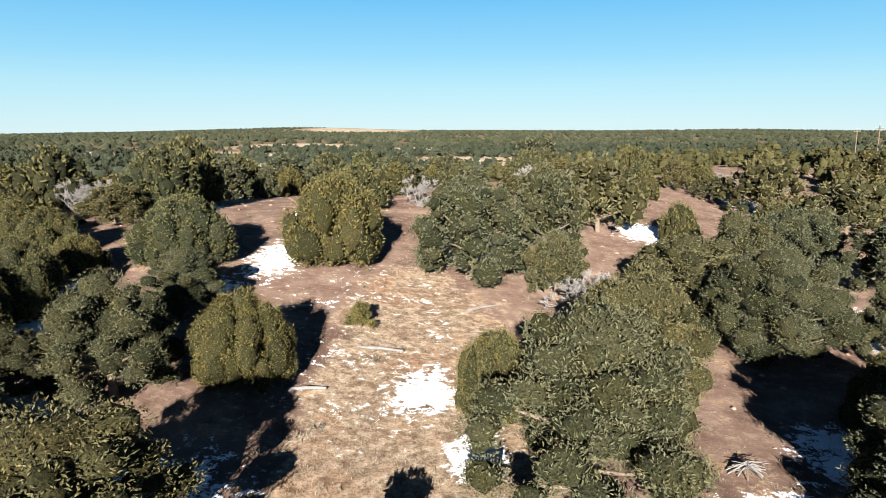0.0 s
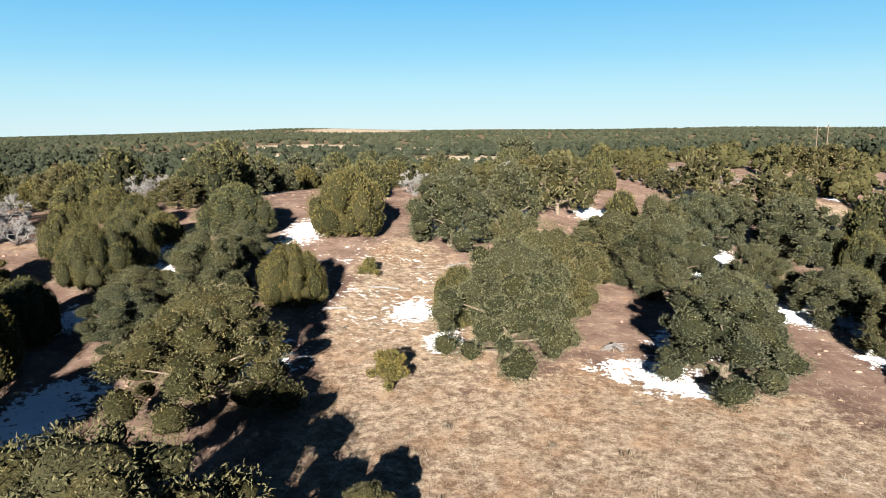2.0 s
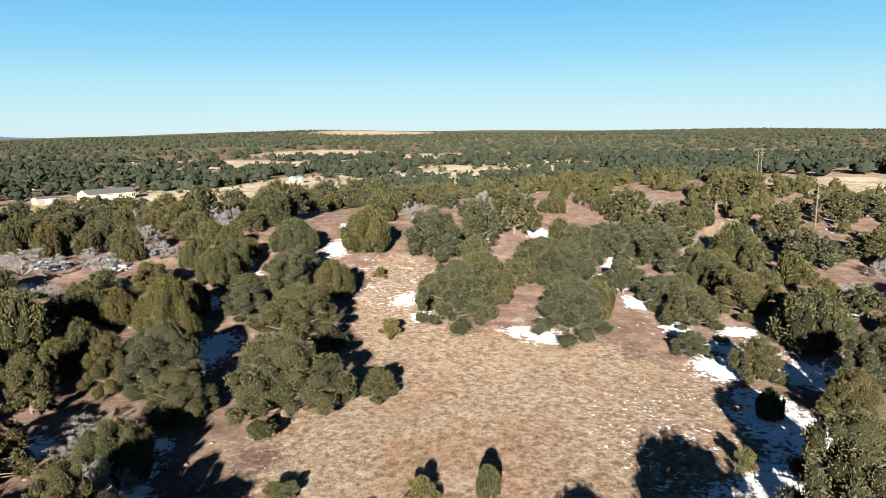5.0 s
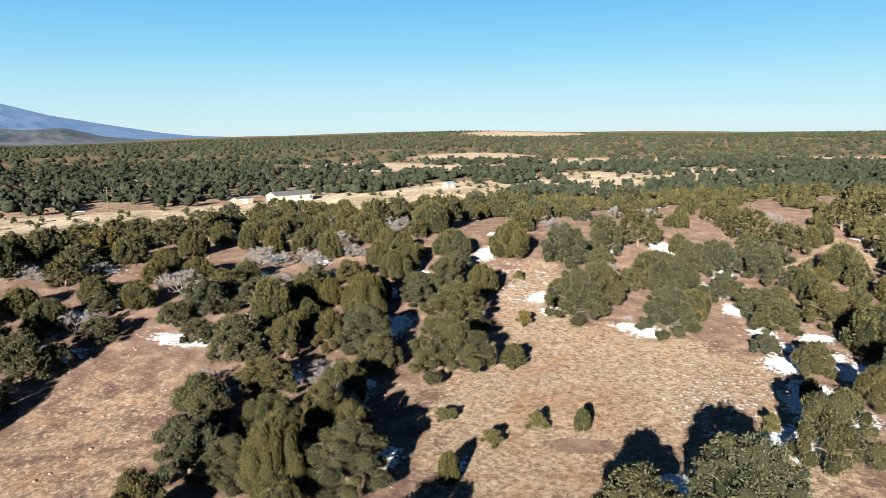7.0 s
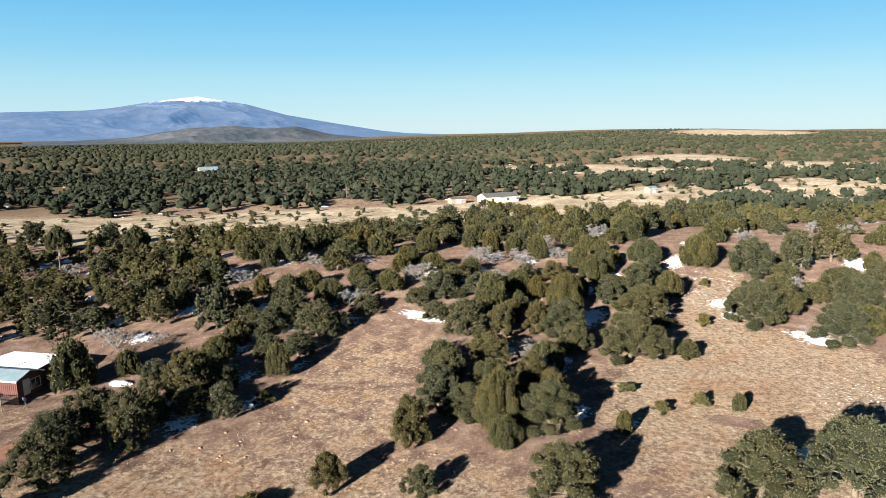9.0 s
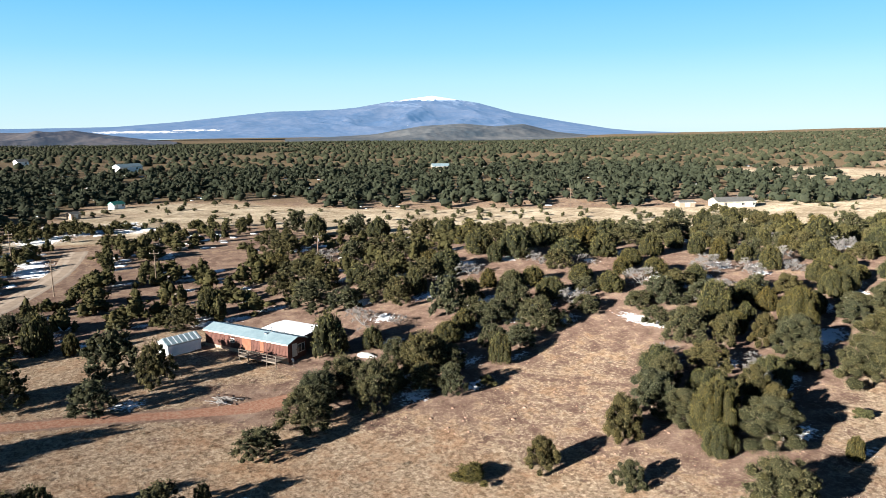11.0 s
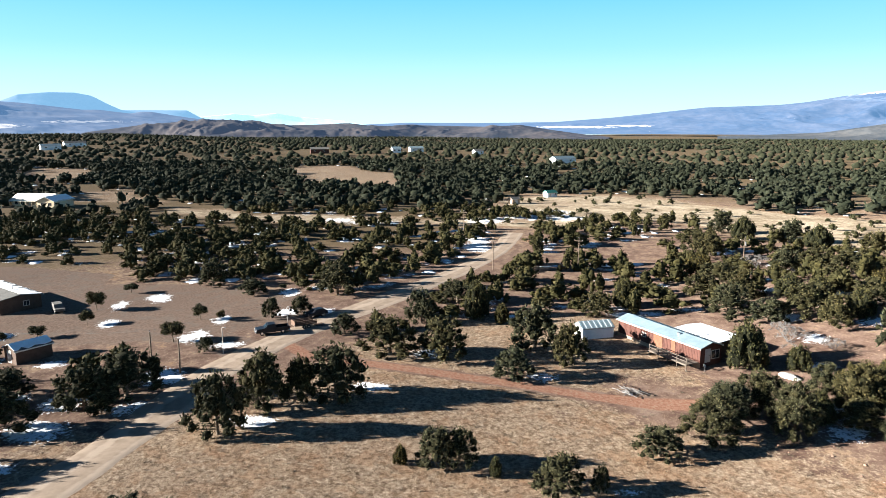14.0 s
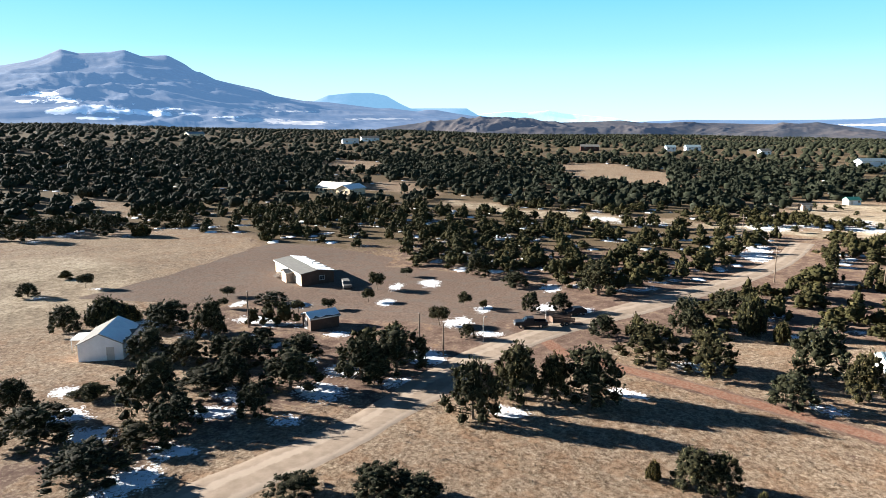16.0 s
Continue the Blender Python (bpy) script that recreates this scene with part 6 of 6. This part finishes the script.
# ---- clutter ----
def bumpy_lump(r, rx, ry, rz_, sub=2, amp=0.22):
    bm = bmesh.new()
    bmesh.ops.create_icosphere(bm, subdivisions=sub, radius=1)
    o = Vector(r.uniform(-50, 50, 3))
    for v in bm.verts:
        k = 1 + amp * noise.noise(v.co * 1.7 + o) * 1.6
        v.co = Vector((v.co.x * rx * k, v.co.y * ry * k, v.co.z * rz_ * k))
    return bm


r9 = np.random.default_rng(31)
brush = thing("brush_pile", -67.2, -60.2, gz(-67.2, -60.2), 20, "pile of cut grey branches and planks in grass", "brush pile")
for i in range(26):
    a, t0 = r9.uniform(0, 6.28), r9.uniform(0.05, 0.6)
    ln = r9.uniform(0.8, 2.2)
    cx, cy = r9.normal(size=2) * 0.6
    part("branch", tube([(cx - math.cos(a) * ln, cy - math.sin(a) * ln * 0.6, 0.05 + t0 * 0.3), (cx, cy, 0.15 + t0), (cx + math.cos(a) * ln, cy + math.sin(a) * ln * 0.6, 0.1 + t0 * 0.7)], 0.05, 5, 0.02), M["deadwood"], brush)
part("snow_cap", bumpy_lump(r9, 0.9, 0.45, 0.12), M["snow"], brush)
brush2 = thing("brush_pile", 12.2, 26.2, gz(12.2, 26.2), 0, "tangle of dry grey branches under pines", "brush pile")
for i in range(22):
    a, t0 = r9.uniform(0, 6.28), r9.uniform(0.05, 0.4)
    ln = r9.uniform(0.4, 0.9)
    part("branch", tube([(-math.cos(a) * ln, -math.sin(a) * ln, 0.04), (0, 0, 0.15 + t0), (math.cos(a) * ln, math.sin(a) * ln, 0.1 + t0)], 0.025, 5, 0.01), M["deadwood"], brush2)
dish = thing("satellite_dish", -72.3, -46.3, gz(-72.3, -46.3), -60, "white satellite dish on a short post", "satellite dish")
part("post", tube([(0, 0, -0.2), (0, 0, 0.8)], 0.04, 6), M["chrome"], dish)
bm = bmesh.new()
bmesh.ops.create_uvsphere(bm, u_segments=14, v_segments=8, radius=0.42)
bmesh.ops.delete(bm, geom=[v for v in bm.verts if v.co.z > -0.22], context="VERTS")
bmesh.ops.solidify(bm, geom=list(bm.faces), thickness=0.015)
bmesh.ops.rotate(bm, verts=bm.verts, matrix=Matrix.Rotation(radians(-55), 3, "X"))
bmesh.ops.translate(bm, verts=bm.verts, vec=(0, 0.2, 1.05))
part("reflector", bm, M["plastic_white"], dish)
boat = thing("snowy_lump", -66.8, -36.6, gz(-66.8, -36.6), 25, "small upturned white boat-shaped cover in shade", "cover")
part("shell", bumpy_lump(r9, 1.6, 0.7, 0.55, 3, 0.1), M["plastic_white"], boat)
# fallen logs and stones on the red slope
for lx, ly, lr, ll in ((-9.5, 41, 20, 3.2), (-3.4, 36.5, -15, 2.6), (2.5, 44.5, 35, 2.2), (-24, 8, 60, 2.8), (-42, 1.0, 10, 2.6), (-52, -14, 30, 3.4), (9, 37.5, -30, 2.0), (-56, -16, -10, 2.5), (-6.4, 31.4, 8, 1.8)):
    part_ob = tagged(part("fallen_log", tube([(-ll / 2, 0, 0.10), (0, 0.08, 0.14), (ll / 2, 0.02, 0.10)], 0.11, 7, 0.06), M["deadwood"]), "grey weathered fallen log on red soil", "log", "fallen logs")
    part_ob.matrix_basis = pose(lx, ly, gz(lx, ly), 0, 0, lr)


def merge_stuff(name, V, F, material, label, category):
    m = bpy.data.meshes.new(name)
    V, F = np.asarray(V, np.float32), np.asarray(F, np.int32)
    k = F.shape[1]
    m.vertices.add(len(V))
    m.vertices.foreach_set("co", V.ravel())
    m.loops.add(F.size)
    m.loops.foreach_set("vertex_index", F.ravel())
    m.polygons.add(len(F))
    m.polygons.foreach_set("loop_start", (np.arange(len(F)) * k).astype(np.int32))
    m.update(calc_edges=True)
    m.validate()
    m.materials.append(material)
    return tagged(new(name, m), label, category, kind="stuff")


def strew(r, n, test, x0, x1, y0, y1):
    x, y = r.uniform(x0, x1, n), r.uniform(y0, y1, n)
    k = test(x, y)
    return x[k], y[k]


# dry bunch grass: a few bent blades for each tuft
def grass_field(name, x, y, blades, tall, wide, label, material, spread=0.10):
    r = np.random.default_rng(len(x))
    n = len(x) * blades
    P = np.stack([np.repeat(x, blades) + r.normal(size=n) * spread, np.repeat(y, blades) + r.normal(size=n) * spread, np.zeros(n)], -1)
    P[:, 2] = ground_z(P[:, 0], P[:, 1]) - 0.02
    k = np.repeat(r.uniform(0.5, 1.3, len(x)), blades) * r.uniform(0.7, 1.2, n)
    D = unit(r.normal(size=(n, 3)) * np.array([0.45, 0.45, 0.1]) + np.array([0, 0, 1.0]))
    K = kites(r, P, D, tall * k, wide * k)
    return merge_stuff(name, K, np.arange(n * 4).reshape(-1, 4), material, label, "grass")


rg = np.random.default_rng(77)
gxs, gys = strew(rg, 46000, lambda x, y: (near_grass(x, y) + rg.normal(size=x.size) * 0.2 > 0.45) & (yard_dirt(x, y) < 0.3), -20, 36, -40, 58)
grass_field("bunch_grass", gxs, gys, 6, 0.20, 0.013, "tan dry bunch grass in the clearing", M["straw"])
gxs, gys = strew(rg, 32000, lambda x, y: (near_grass(x, y) + rg.normal(size=x.size) * 0.2 > 0.45) & (yard_dirt(x, y) < 0.3) & (band(x, y, ROAD, 4.0, 1) < 0.5) & (band(x, y, TRACK, 1.8, 0.6) < 0.5), -110, 20, -150, -30)
grass_field("slope_grass", gxs, gys, 3, 0.28, 0.045, "tan dry grass on the open slope", M["straw"], 0.15)
sxs, sys_ = strew(rg, 1500, lambda x, y: (yard_dirt(x, y) < 0.3) & (band(x, y, ROAD, 4.5, 1) < 0.5) & (band(x, y, TRACK, 2, 0.6) < 0.5), -110, 50, -130, 80)
grass_field("sagebrush", sxs, sys_, 22, 0.26, 0.03, "small grey-brown sage tufts", M["sage"], 0.16)
# stones lying about on the red soil
sx, sy = strew(rg, 3000, lambda x, y: (near_grass(x, y) < 0.6) & (yard_dirt(x, y) < 0.5), -70, 45, -50, 90)
V, F = [], []
for i, (x, y) in enumerate(zip(sx, sy)):
    s = 0.05 + 0.16 * rg.random() ** 3
    V.append(ICO1_V * np.array([s * rg.uniform(0.8, 1.6), s * rg.uniform(0.8, 1.4), s * 0.6]) * rg.uniform(0.75, 1.2, (len(ICO1_V), 1)) + np.array([x, y, gz(x, y) + s * 0.1]))
    F.append(ICO1_F + i * len(ICO1_V))
merge_stuff("loose_stones", np.concatenate(V), np.concatenate(F), M["stone"], "small red-brown stones strewn on bare soil", "stones")
